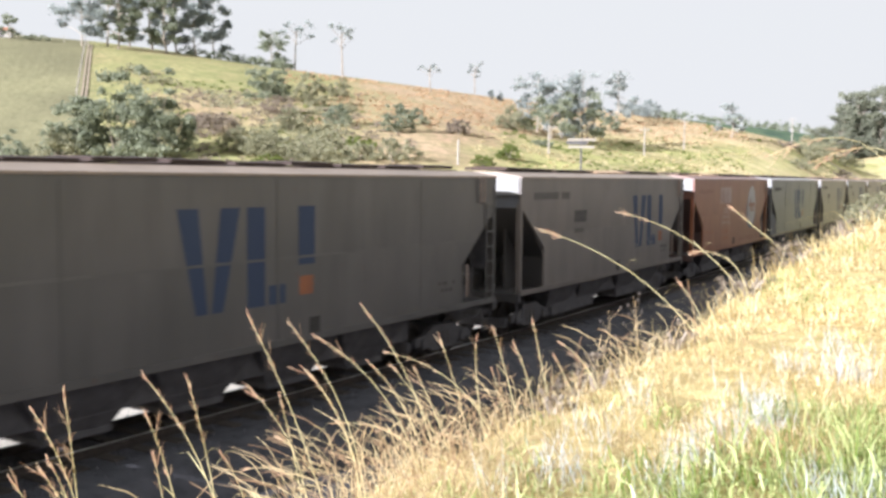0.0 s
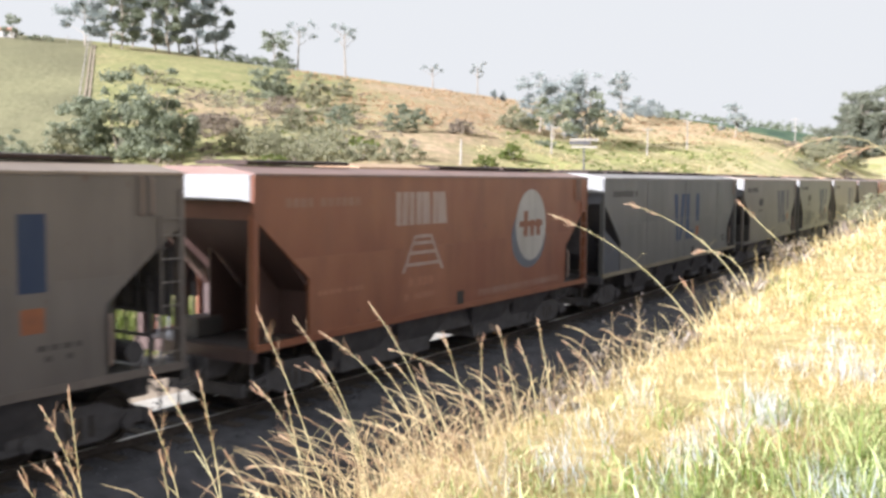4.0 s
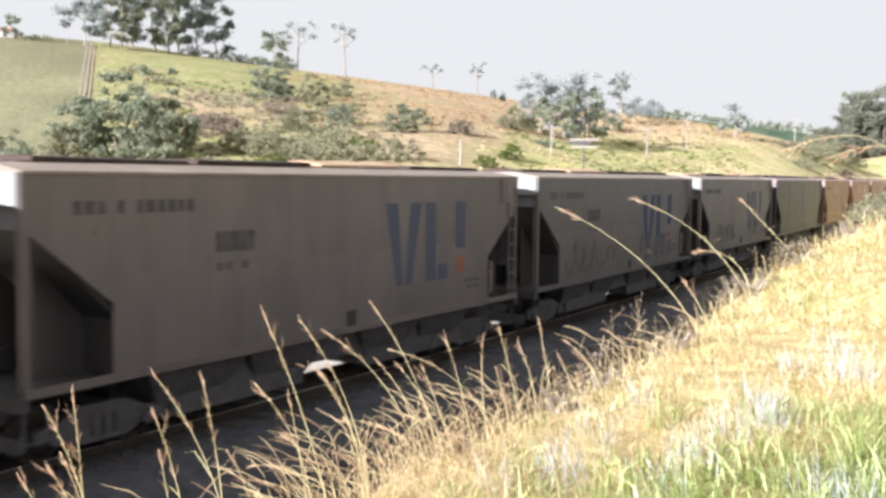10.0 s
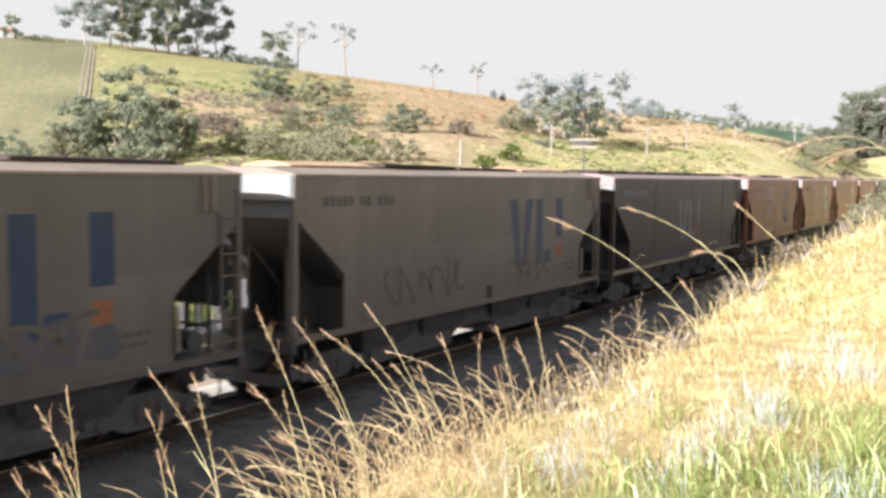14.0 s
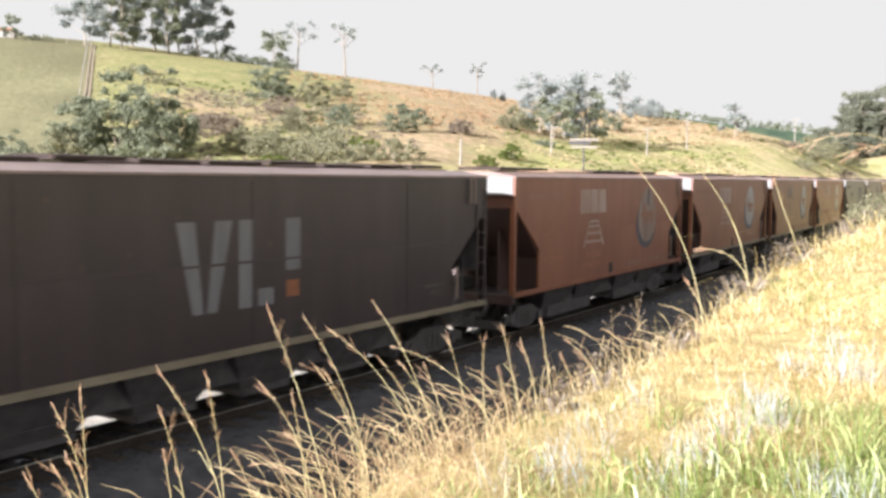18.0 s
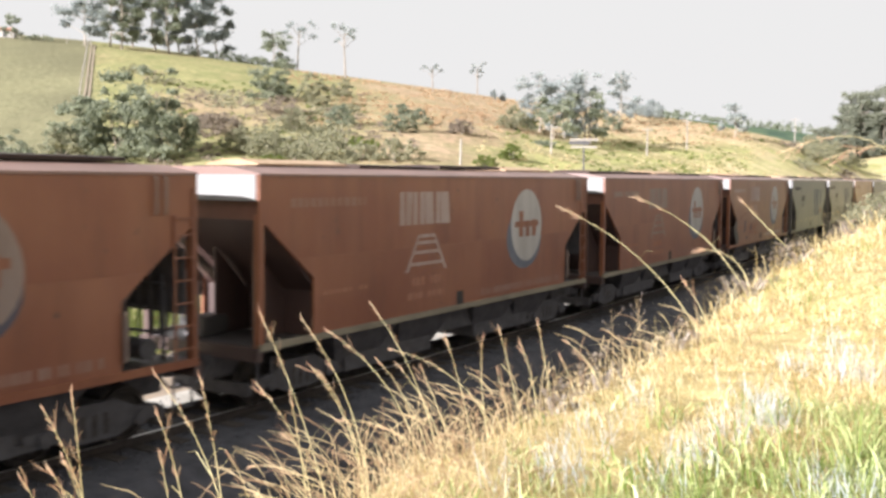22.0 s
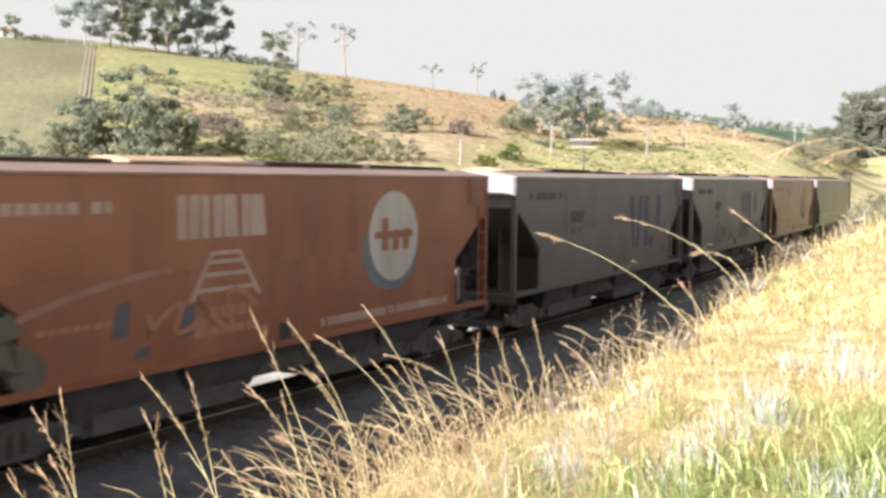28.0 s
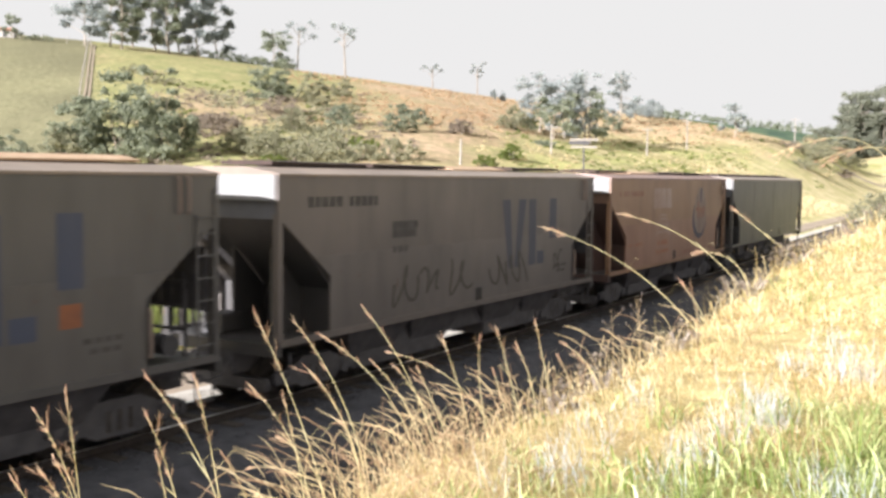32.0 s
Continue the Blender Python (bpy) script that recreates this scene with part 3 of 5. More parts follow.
def bogie(parent, x, wheels):
    frame_mesh, springs, axle, bolster = bogie_parts()
    b = part("bogie", bolster, parent, "grimy steel bogie", pose(x, 0, 0))
    for y in (-0.9, 0.9):
        part("side_frame", frame_mesh, b, "", pose(0, y, 0, 0, 0, 0 if y < 0 else 180))
        part("spring_nest", springs, b, "", pose(0, y, 0))
    for dx in (-1.3, 1.3):
        part("brake_beam", once("brake_beam", lambda: Shape().box(-0.06, 0.06, -0.9, 0.9, 0.27, 0.50, 0.03).mesh("brake_beam", STEEL_DARK)), b, "", pose(dx, 0, 0))
    for dx in (-0.825, 0.825):
        wheels.append((part("wheelset", axle, b, "steel wheels on an axle", pose(dx, 0, 0.42)), (dx, 0, 0.42)))
    return b


def hole_ring(cx, cz, rx, rz, n=28):
    return [(cx + rx * math.cos(i / n * math.tau), cz + rz * math.sin(i / n * math.tau)) for i in range(n)]


def egg_ring(cx, cz, rx, rz, n=28):
    """An oval worn narrow towards its top."""
    return [(cx + rx * math.cos(a) * (1 - 0.13 * math.sin(a) - 0.04 * math.sin(a) ** 2), cz + rz * math.sin(a)) for a in (i / n * math.tau for i in range(n))]


def mark(parent, name, ring, mat, layer=1, label=""):
    """A flat painted shape on the camera's side of a wagon."""
    y = -1.40 - 0.004 * layer
    return part(name, Shape().slab([(x * STRETCH, z) for x, z in ring], y, y + 0.003).mesh(name, mat), parent, label)


def rect(x0, x1, z0, z1):
    return [(x0, z0), (x1, z0), (x1, z1), (x0, z1)]


def stroke(points, w):
    """Outline of a thin painted line through points."""
    up, down = [], []
    for i, (x, z) in enumerate(points):
        ax, az = points[max(i - 1, 0)]
        bx, bz = points[min(i + 1, len(points) - 1)]
        k = math.hypot(bx - ax, bz - az) or 1
        up.append((x - (bz - az) / k * w / 2, z + (bx - ax) / k * w / 2))
        down.append((x + (bz - az) / k * w / 2, z - (bx - ax) / k * w / 2))
    return down + list(reversed(up))


def marks_for(w, n, kind, paint, rnd):
    n = n / STRETCH
    f = -n / 2                           # the front end
    body = w

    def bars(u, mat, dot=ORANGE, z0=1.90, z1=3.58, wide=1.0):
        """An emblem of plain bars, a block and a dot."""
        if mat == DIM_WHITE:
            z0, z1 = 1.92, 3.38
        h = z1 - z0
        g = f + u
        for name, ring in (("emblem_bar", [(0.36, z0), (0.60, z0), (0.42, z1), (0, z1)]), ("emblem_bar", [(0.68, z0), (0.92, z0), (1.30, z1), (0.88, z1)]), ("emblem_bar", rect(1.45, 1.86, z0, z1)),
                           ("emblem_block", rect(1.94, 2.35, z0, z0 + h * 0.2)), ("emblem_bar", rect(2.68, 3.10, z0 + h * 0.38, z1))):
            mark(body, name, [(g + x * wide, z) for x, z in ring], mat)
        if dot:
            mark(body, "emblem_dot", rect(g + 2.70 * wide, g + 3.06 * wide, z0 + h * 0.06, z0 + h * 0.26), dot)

    def line_of_bars(u0, u1, z0, z1, mat, name="number_bar", layer=1, size=1.0):
        u = u0
        while u < u1 - 0.05:
            k = rnd.uniform(0.10, 0.17) * size
            mark(body, name, rect(f + u, f + min(u + k, u1), z0, z1), mat, layer)
            u += k + 0.05 * size + (0.16 * size if rnd.random() < 0.15 else 0)

    plate = n - (6.85 if kind.startswith("oval") else 6.49)
    mark(body, "data_plate", rect(f + plate, f + plate + 0.28, 1.27, 1.57), BLACK)
    if kind.startswith("bars"):
        long = "long" in kind or "white" in kind
        u = {"bars_long": 5.72, "bars_long_pale": 6.65, "bars_white": 6.4, "bars": 7.80}.get(kind, 7.68)
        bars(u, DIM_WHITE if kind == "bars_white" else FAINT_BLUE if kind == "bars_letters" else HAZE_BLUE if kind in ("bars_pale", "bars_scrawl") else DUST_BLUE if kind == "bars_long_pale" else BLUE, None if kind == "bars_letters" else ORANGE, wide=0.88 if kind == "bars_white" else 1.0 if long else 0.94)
        line_of_bars(0.75, 2.9, 3.55, 3.74, SLATE if kind == "bars_white" else STENCIL if kind in ("bars_pale", "bars_letters") else FAINT_STENCIL)
        if kind in ("bars", "bars_tagged", "bars_pale", "bars_letters"):
            mark(body, "stencil_block", rect(f + 3.26, f + 4.10, 2.88, 3.22), FAINT_STENCIL, 1, "smudged dark stencil block")
            for z, k in ((3.20, 0.86), (3.04, 0.80), (2.72, 0.70)):
                line_of_bars(3.28, 3.28 + k, z - 0.13, z, FAINT_STENCIL if z < 2.9 else STENCIL, "stencil_bar", 2)
        if kind == "bars":
            for x, z, k, hgt in ((7.92, 2.08, 0.20, 0.07), (8.10, 1.96, 0.34, 0.05), (9.18, 2.10, 0.16, 0.10), (9.30, 1.98, 0.50, 0.06), (9.72, 2.16, 0.22, 0.05)):
                mark(body, "scuff", [(f + x, z), (f + x + k, z - 0.02), (f + x + k * 0.9, z + hgt * 0.6), (f + x + k * 0.2, z + hgt)], SLATE, 2, "pale scrape through the paint")
        line_of_bars(n - 2.4, n - 1.75, 1.75, 1.83, STENCIL, "stencil_bar")
        line_of_bars(n - 2.3, n - 1.8, 1.60, 1.68, STENCIL, "stencil_bar")
    if kind in ("bars_tagged", "bars_scrawl", "oval_tagged", "bars_letters"):
        if kind == "bars_letters":
            spans, mat, wd = ((3.3, 4.1), (4.3, 5.0), (5.3, 6.2), (7.2, 8.0), (8.1, 8.9), (10.4, 10.9)), SPRAY, 0.07
        elif kind == "bars_scrawl":
            spans, mat, wd = ((2.6, 3.5), (3.8, 4.6), (4.8, 5.5), (7.9, 8.8), (9.0, 9.8)), SPRAY_PALE, 0.08
        elif kind == "bars_tagged":
            spans, mat, wd = ((1.9, 3.0), (2.9, 4.3), (4.6, 5.6), (7.4, 8.6), (8.8, 10.2)), SPRAY_PALE, 0.09
        else:
            spans, mat, wd = ((3.2, 4.4), (4.2, 5.4)), ROSE, 0.09
            band = [(1.30 + 0.30 * math.sin(q * 2.2), 1.30 + 0.30 * q) if q < 3 else (1.35 + (q - 3) * 0.62, 2.20 + 0.20 * (q - 3) - 0.02 * (q - 3) ** 2) for q in [k * 0.25 for k in range(29)]]
            mark(body, "spray_band", [(f + x, z) for x, z in stroke(band[:13], 0.34)], SPRAY_PALE, 2, "pale olive spray-paint band")
            mark(body, "spray_band", [(f + x, z) for x, z in stroke(band[12:], 0.10)], FADED, 2, "thin pale spray-paint line")
            for x, z, hgt in ((2.75, 1.75, 0.55), (3.95, 1.62, 0.5), (3.1, 1.40, 0.16)):
                mark(body, "spray_patch", [(f + x, z), (f + x + 0.28, z + 0.02), (f + x + 0.34, z + hgt), (f + x + 0.1, z + hgt * 0.9)], MAUVE, 2, "dark spray-paint patch")
        if kind == "bars_tagged":
            for x, k in ((8.0, 0.72), (8.8, 0.55), (9.45, 0.66), (10.1, 0.5)):
                mark(body, "spray_patch", [(f + x, 1.52), (f + x + 0.52, 1.48), (f + x + 0.60, 1.52 + k * 0.6), (f + x + 0.42, 1.52 + k), (f + x + 0.08, 1.50 + k * 0.9)], MAUVE, 2, "mauve spray-paint patch")
            for x, z, k in ((2.0, 1.35, 0.35), (2.7, 1.45, 0.5), (3.4, 1.40, 0.75), (3.9, 1.5, 0.7)):
                mark(body, "spray_patch", [(f + x, z), (f + x + 0.16, z), (f + x + 0.36, z + k), (f + x + 0.10, z + k * 0.9)], TEAL_SPRAY, 2, "dull teal spray-paint patch")
        for a, b in spans:
            p, q2 = rnd.uniform(0, 6), rnd.uniform(0, 6)
            fine = []
            for k in range(33):
                q = k / 32
                fine.append((f + a + (b - a) * (q + 0.16 * math.sin(4 * math.pi * q + p)), 1.90 + 0.30 * math.sin(3.3 * math.pi * q + q2) + 0.12 * math.sin(9 * q + p)))
            sh, ring, k = Shape(), stroke(fine, wd), len(fine)
            for i in range(k):
                for x, z in (ring[i], ring[2 * k - 1 - i]):
                    sh.v += [(x * STRETCH, -1.412, z), (x * STRETCH, -1.409, z)]
            for i in range(k - 1):
                a = i * 4
                sh.f += [(a, a + 2, a + 6, a + 4), (a + 1, a + 5, a + 7, a + 3), (a, a + 4, a + 5, a + 1), (a + 2, a + 3, a + 7, a + 6)]
            part("spray_stroke", sh.mesh("spray_stroke", mat), body, "looping spray-paint stroke")
    if kind.startswith("oval"):
        faint = kind == "oval_faint"
        pale = PALE if faint else WHITE
        worn = PALE if "sill" in kind else CHALK
        cx, cz = f + (9.72 if kind == "oval" else 9.36), 2.93
        ring = egg_ring if faint else hole_ring
        mark(body, "emblem_shade", hole_ring(cx - 0.10, cz - 0.30, 0.90, 0.78), MAUVE if faint else SLATE)
        mark(body, "emblem_oval", ring(cx, cz, 0.80, 0.90), pale, 2, "white oval emblem")
        mark(body, "emblem_stripe", rect(cx - 0.62, cx + 0.62, cz - 0.04, cz + 0.10), PAINT["red"], 3)
        for k, (z0, z1) in zip((-0.40, -0.06, 0.28), ((-0.28, 0.36), (-0.28, 0.12), (-0.28, 0.14))):
            mark(body, "emblem_stroke", rect(cx + k, cx + k + 0.20, cz + z0, cz + z1), PAINT["red"], 4)
        if faint:
            mark(body, "emblem_ray", [(cx - 0.04, cz + 0.34), (cx + 0.10, cz + 0.30), (cx + 0.16, cz + 0.86), (cx - 0.02, cz + 0.87)], MAUVE, 3, "grimy streak through the oval")
        # three plain blocks over a pictogram of a receding track
        for a, b, lean in ((3.95, 4.12, 0), (4.16, 4.36, -0.03), (4.42, 4.58, 0), (4.66, 4.84, 0), (4.88, 5.18, 0.04), (5.26, 5.42, 0), (5.46, 5.82, 0.08)):
            mark(body, "emblem_block", [(f + a, 3.12), (f + b, 3.12), (f + b - lean, 3.80), (f + a - lean * 0.5, 3.80)], worn)
        for a, b, c, d in ((4.16, 4.60, 4.26, 4.68), (5.60, 5.16, 5.70, 5.24)):
            mark(body, "track_sign_line", [(f + a, 2.14), (f + c, 2.14), (f + d, 2.90), (f + b, 2.90)], worn)
        for z, k in ((2.26, 0.60), (2.50, 0.47), (2.70, 0.38), (2.84, 0.30)):
            mark(body, "track_sign_tie", rect(f + 4.93 - k, f + 4.93 + k, z, z + 0.07), worn, 2)
        line_of_bars(4.4, 5.45, 1.84, 2.02, ROSE)
        line_of_bars(4.25, 5.6, 1.56, 1.70, ROSE, "stencil_bar")
        line_of_bars(0.75, 2.9, 3.56, 3.72, CHALK if kind == "oval_tagged" else PALE if kind == "oval_sill" else FADED)
        line_of_bars(7.2, 11.3, 1.37, 1.53, CHALK if kind == "oval_tagged" else FADED, "stencil_bar", 1, 0.5)
        line_of_bars(1.6, 2.9, 1.95, 2.03, ROSE, "stencil_bar")


def wagon(i, spec):
    paint, extra, kind = spec
    n, long = BODY + extra * STRETCH + LONGER.get(i, 0.0), extra > 0
    e = n / 2
    col, rnd = PAINT[paint], random.Random(40 + i)
    look_words = {"bars": "blue emblem shapes", "bars_long": "large blue emblem", "bars_long_pale": "faded blue emblem, pale sill", "bars_pale": "faint blue emblem shapes",
                  "bars_tagged": "blue emblem shapes and spray paint", "bars_scrawl": "faint emblem and pale spray scrawl", "bars_white": "white emblem, cream sill",
                  "oval": "white oval emblem and white blocks", "oval_bright": "white emblems and cream sill line", "oval_faint": "faded white oval emblem", "oval_sill": "white oval emblem and cream sill line",
                  "oval_tagged": "white oval emblem and looping faded spray paint", "bars_letters": "dark spray-painted scrawl", "plain": "plain sides and many roof hatches"}[kind]
    w = thing("hopper_wagon", f"{PANEL[paint]} grain hopper wagon, {look_words}", "rail wagon", "wagons of the train")
    key = (paint, n)
    light_sill = kind in ("bars_white", "oval_bright", "oval_sill", "bars_long_pale")
    lower = LOWER[paint] if not long else col
    for y in (-1.40, 1.34):
        up, down = side_rings(n, long)
        part("upper_sheet", once(("upper", y, key), lambda: Shape().slab(up, y, y + 0.06).mesh("upper_sheet", col)), w, f"{PANEL[paint]} painted upper side sheet")
        k = -0.003 if y < 0 else 0.003
        part("lower_sheet", once(("lower", y, key), lambda: Shape().slab(down, y + k, y + 0.06 + k).mesh("lower_sheet", lower)), w, f"dustier {PANEL[paint]} lower side sheet")
    part("roof", once(("roof", key), lambda: Shape().sweep([(-1.42, 4.10), (1.42, 4.10), (1.42, 4.14), (1.36, 4.155), (0.66, 4.265), (-0.66, 4.265), (-1.36, 4.155), (-1.42, 4.14)], -e, e).mesh("roof", DUSTY[paint])), w, "dust-covered sloping roof")
    for y in (-0.60, 0.48):
        part("hatch_coaming", once(("coaming", y, n), lambda: Shape().box(-e + 0.5, e - 0.5, y, y + 0.12, 4.25, 4.285).mesh("hatch_coaming", HATCH)), w)
    count = 10 if long else 4
    span = (n - 1.2) / count
    for k in range(count):
        x = -e + 0.6 + (k + 0.5) * span
        me = once(("hatch", count, span), lambda: Shape().sweep([(-0.62, 4.29), (0.62, 4.29), (0.62, 4.35), (0.3, 4.375), (-0.3, 4.375), (-0.62, 4.35)], -span / 2 + 0.11, span / 2 - 0.11).mesh("roof_hatch", HATCH))
        if not long and (k + i) % 3 == 0:
            me = once(("tan_hatch", count, span), lambda: Shape().sweep([(-0.62, 4.29), (0.62, 4.29), (0.62, 4.32), (0.2, 4.40), (-0.2, 4.40), (-0.62, 4.32)], -span / 2 + 0.25, span / 2 - 0.25).mesh("roof_hatch", TAN_HATCH))
        part("roof_hatch", me, w, "", pose(x, 0, 0.02 * math.sin(k * 2.3 + i), 0, 0.35 * math.sin(k * 1.7 + i * 2)))
    for q in (-1, 1):                    # both ends
        # colour parts the end into a sunlit top and a shaded lower sheet
        part("end_sheet", once(("end", q, key), lambda: Shape().box(q * e - 0.03, q * e + 0.03, -1.34, 1.34, 3.74 if paint == "brown" else 3.68, 3.90 if paint == "brown" else 4.12).mesh("end_sheet", SUNLIT_END)), w, "top of the end sheet, sunlight put into its pale colour")
        part("end_lip", once(("lip", q, key), lambda: Shape().box(q * (e - 0.10) - 0.02, q * (e - 0.10) + 0.02, -1.33, 1.33, 3.36, 4.10).mesh("end_lip", SHADED_LIP[paint])), w, "end sheet below the pale top, shade put into its colour")
        if paint == "brown":
            part("end_arch", once(("arch", q, key), lambda: Shape().sweep([(-1.36, 3.915), (1.36, 3.915), (1.36, 4.135), (0.64, 4.245), (-0.64, 4.245), (-1.36, 4.135)], q * e - 0.02, q * e + 0.02).mesh("end_arch", DUSTY["red"])), w, "dusty pink arched end plate")
        # sheets and beams in the end recess take the paint darkened for shade
        part("inner_bulkhead", once(("bulkhead", q, key), lambda: Shape().box(q * (e - 1.58) - 0.02, q * (e - 1.58) + 0.02, -1.32, 1.32, 1.21, 2.02).mesh("inner_bulkhead", SHADED_PAINT[paint])), w)
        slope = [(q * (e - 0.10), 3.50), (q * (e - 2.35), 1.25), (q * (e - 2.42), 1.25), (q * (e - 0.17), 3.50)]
        part("slope_sheet", once(("slope", q, key), lambda: Shape().slab(slope, -1.335, 1.335).mesh("slope_sheet", SHADED_PAINT[paint])), w)
        part("end_sill", once(("esill", q, key), lambda: Shape().box(q * e - 0.08, q * e + 0.08, -1.40, 1.40, 0.98, 1.20).mesh("end_sill", SHADED_PAINT[paint])), w)
        part("platform", once(("platform", q, n), lambda: Shape().box(min(q * (e - 0.08), q * (e - 1.5)), max(q * (e - 0.08), q * (e - 1.5)), -1.3, 1.3, 1.17, 1.21).mesh("platform", SHADED_PAINT["grey"])), w, "steel end platform, shade of the recess in its colour")
        for y in (-1.395, 1.275):
            # far posts are darkened for shade too, near ones keep the wagon's paint
            part("corner_post", once(("post", q, y, key), lambda: Shape().box(q * (e - 0.06) - 0.06, q * (e - 0.06) + 0.06, y, y + 0.12, 1.2, 3.45).mesh("corner_post", col if y < 0 else SHADED_PAINT[paint])), w)
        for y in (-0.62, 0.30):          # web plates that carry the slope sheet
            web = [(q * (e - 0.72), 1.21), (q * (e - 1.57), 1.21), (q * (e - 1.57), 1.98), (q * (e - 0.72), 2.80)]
            part("slope_web", once(("web", q, y, key), lambda: Shape().slab(web if q > 0 else list(reversed(web)), y, y + 0.04).mesh("slope_web", SHADED_PAINT[paint])), w)
        part("coupler", once(("coupler", q, n), lambda: Shape().box(min(q * e, q * (e + 0.62)), max(q * e, q * (e + 0.62)), -0.11, 0.11, 0.76, 0.98, 0.03).box(min(q * (e + 0.48), q * (e + 0.76)), max(q * (e + 0.48), q * (e + 0.76)), -0.17, 0.15, 0.72, 1.02, 0.05).mesh("coupler", STEEL_DARK)), w)
        part("brake_hose", once(("hose", q, n), lambda: Shape().tube([(q * (e + 0.05), -0.35, 0.9), (q * (e + 0.3), -0.35, 0.62), (q * (e + 0.6), -0.3, 0.55), (q * (e + 0.74), -0.2, 0.66)], [0.025] * 4, 5).mesh("brake_hose", STEEL_DARK)), w)
        # ladder beside the corner post, on both sides of the wagon
        for y in (-1.43, 1.43):
            def ladder():
                sh = Shape()
                for x in (0.10, 0.48):
                    sh.tube([(q * (e - x), y, 1.25), (q * (e - x), y, 3.9 if x < 0.2 else 3.5)], [0.018, 0.018], 5)
                for z in (1.45, 1.8, 2.15, 2.5, 2.85, 3.2, 3.45):
                    sh.tube([(q * (e - 0.10), y, z), (q * (e - 0.48), y, z)], [0.014, 0.014], 5)
                return sh.mesh("ladder", col)
            if (q < 0) == (y > 0):
                part("ladder", once(("ladder", q, y, key), ladder), w)
    part("hand_rail", once(("hand_rail", n), lambda: Shape().tube([(e - 1.42, -1.44, 1.42), (e - 1.42, -1.47, 1.46), (e - 1.42, -1.47, 2.1), (e - 1.42, -1.44, 2.14)], [0.03] * 4, 6).mesh("hand_rail", PALE)), w, "worn white grab rail")
    # added plate, no known wagon part: keeps the rear opening dark seen slantwise
    part("end_screen", once(("screen", n), lambda: Shape().box(e - 0.15, e - 0.12, -1.25, 0.1, 1.95, 2.98).mesh("end_screen", STEEL_DARK)), w, "added dark plate that closes the view through the rear end")
    part("striker_plate", once(("striker", n), lambda: Shape().box(e - 0.42, e - 0.32, -0.3, 1.2, 0.42, 1.0, 0.02).mesh("striker_plate", STEEL_DARK)), w)
    part("brake_wheel", once(("brake_wheel", n), lambda: Shape().wheel(0, -0.03, 0.03, 0, 0.27, 16).mesh("brake_wheel", STEEL_DARK)), w, "", pose(e - 0.35, 0.6, 2.2, 0, 0, 90))
    part("brake_cylinder", once(("brake_cylinder", n), lambda: Shape().tube([(e - 1.1, -0.5, 1.45), (e - 1.1, 0.4, 1.45)], [0.21, 0.21], 12).mesh("brake_cylinder", STEEL_DARK)), w)
    part("brake_reservoir", once(("reservoir", n), lambda: Shape().box(e - 1.15, e - 0.72, -0.35, 0.3, 1.62, 2.14, 0.05).mesh("brake_reservoir", STEEL_DARK)), w, "dark steel brake reservoir")
    for x, y in ((0.25, -0.9), (0.62, -0.2), (1.25, 0.75)):
        part("brake_pipe", once(("pipe", x, n), lambda: Shape().tube([(e - x, y, 1.2), (e - x, y, 2.9 if x > 0.5 else 2.3)], [0.03, 0.03], 6).mesh("brake_pipe", STEEL_DARK)), w)
    part("air_tank", once(("air_tank", n), lambda: Shape().tube([(e - 0.55, -0.9, 1.42), (e - 0.55, 0.1, 1.42)], [0.17, 0.17], 12).mesh("air_tank", STEEL_DARK)), w)
    if i in BOXED:
        part("valve_box", once(("valve_box", n), lambda: Shape().box(e - 1.55, e - 0.60, -1.0, 0.6, 1.21, 2.32, 0.05).mesh("valve_box", STEEL_DARK)), w, "dark steel brake valve box")
        part("valve_cover", once(("valve_cover", n), lambda: Shape().box(e - 0.40, e - 0.05, -0.5, 0.45, 1.21, 2.05, 0.04).mesh("valve_cover", SHADED_PAINT["red"])), w)
    # added panel that darkens the far opening behind the valve box
    if i in BOXED:
        part("brake_panel", once(("brake_panel", n), lambda: Shape().box(e - 1.42, e - 0.14, 0.95, 1.0, 1.80, 2.95).mesh("brake_panel", STEEL_DARK)), w, "added dark panel that closes the far-side opening")
    if i not in BOXED:
        for k in range(8):
            part("end_bar", once(("end_bar", k, n), lambda: Shape().tube([(e - 0.2, -0.8 + 0.27 * k, 1.2), (e - 0.2, -0.8 + 0.27 * k, 2.55 + 0.1 * (k % 3))], [0.022, 0.022], 5).mesh("end_bar", STEEL_DARK)), w)
        for z in (1.62, 2.0, 2.4):
            part("end_rail", once(("end_rail", z, n), lambda: Shape().tube([(e - 0.2, -0.85, z), (e - 0.2, 1.2, z)], [0.03, 0.03], 5).mesh("end_rail", STEEL_DARK)), w)
    for z in (1.75, 2.1, 2.45, 2.8):
        part("end_rung", once(("end_rung", z, n), lambda: Shape().tube([(e + 0.02, 0.75, z), (e + 0.02, 1.28, z)], [0.016, 0.016], 5).mesh("end_rung", STEEL_DARK)), w)
    for y in (0.30, 0.62, 0.92, 1.2):
        part("grab_iron", once(("grab_iron", y, n), lambda: Shape().tube([(-e + 0.30, y, 1.21), (-e + 0.30, y, 2.05 + 0.55 * y)], [0.022, 0.022], 5).mesh("grab_iron", DIM_WHITE)), w, "worn pale grab iron")
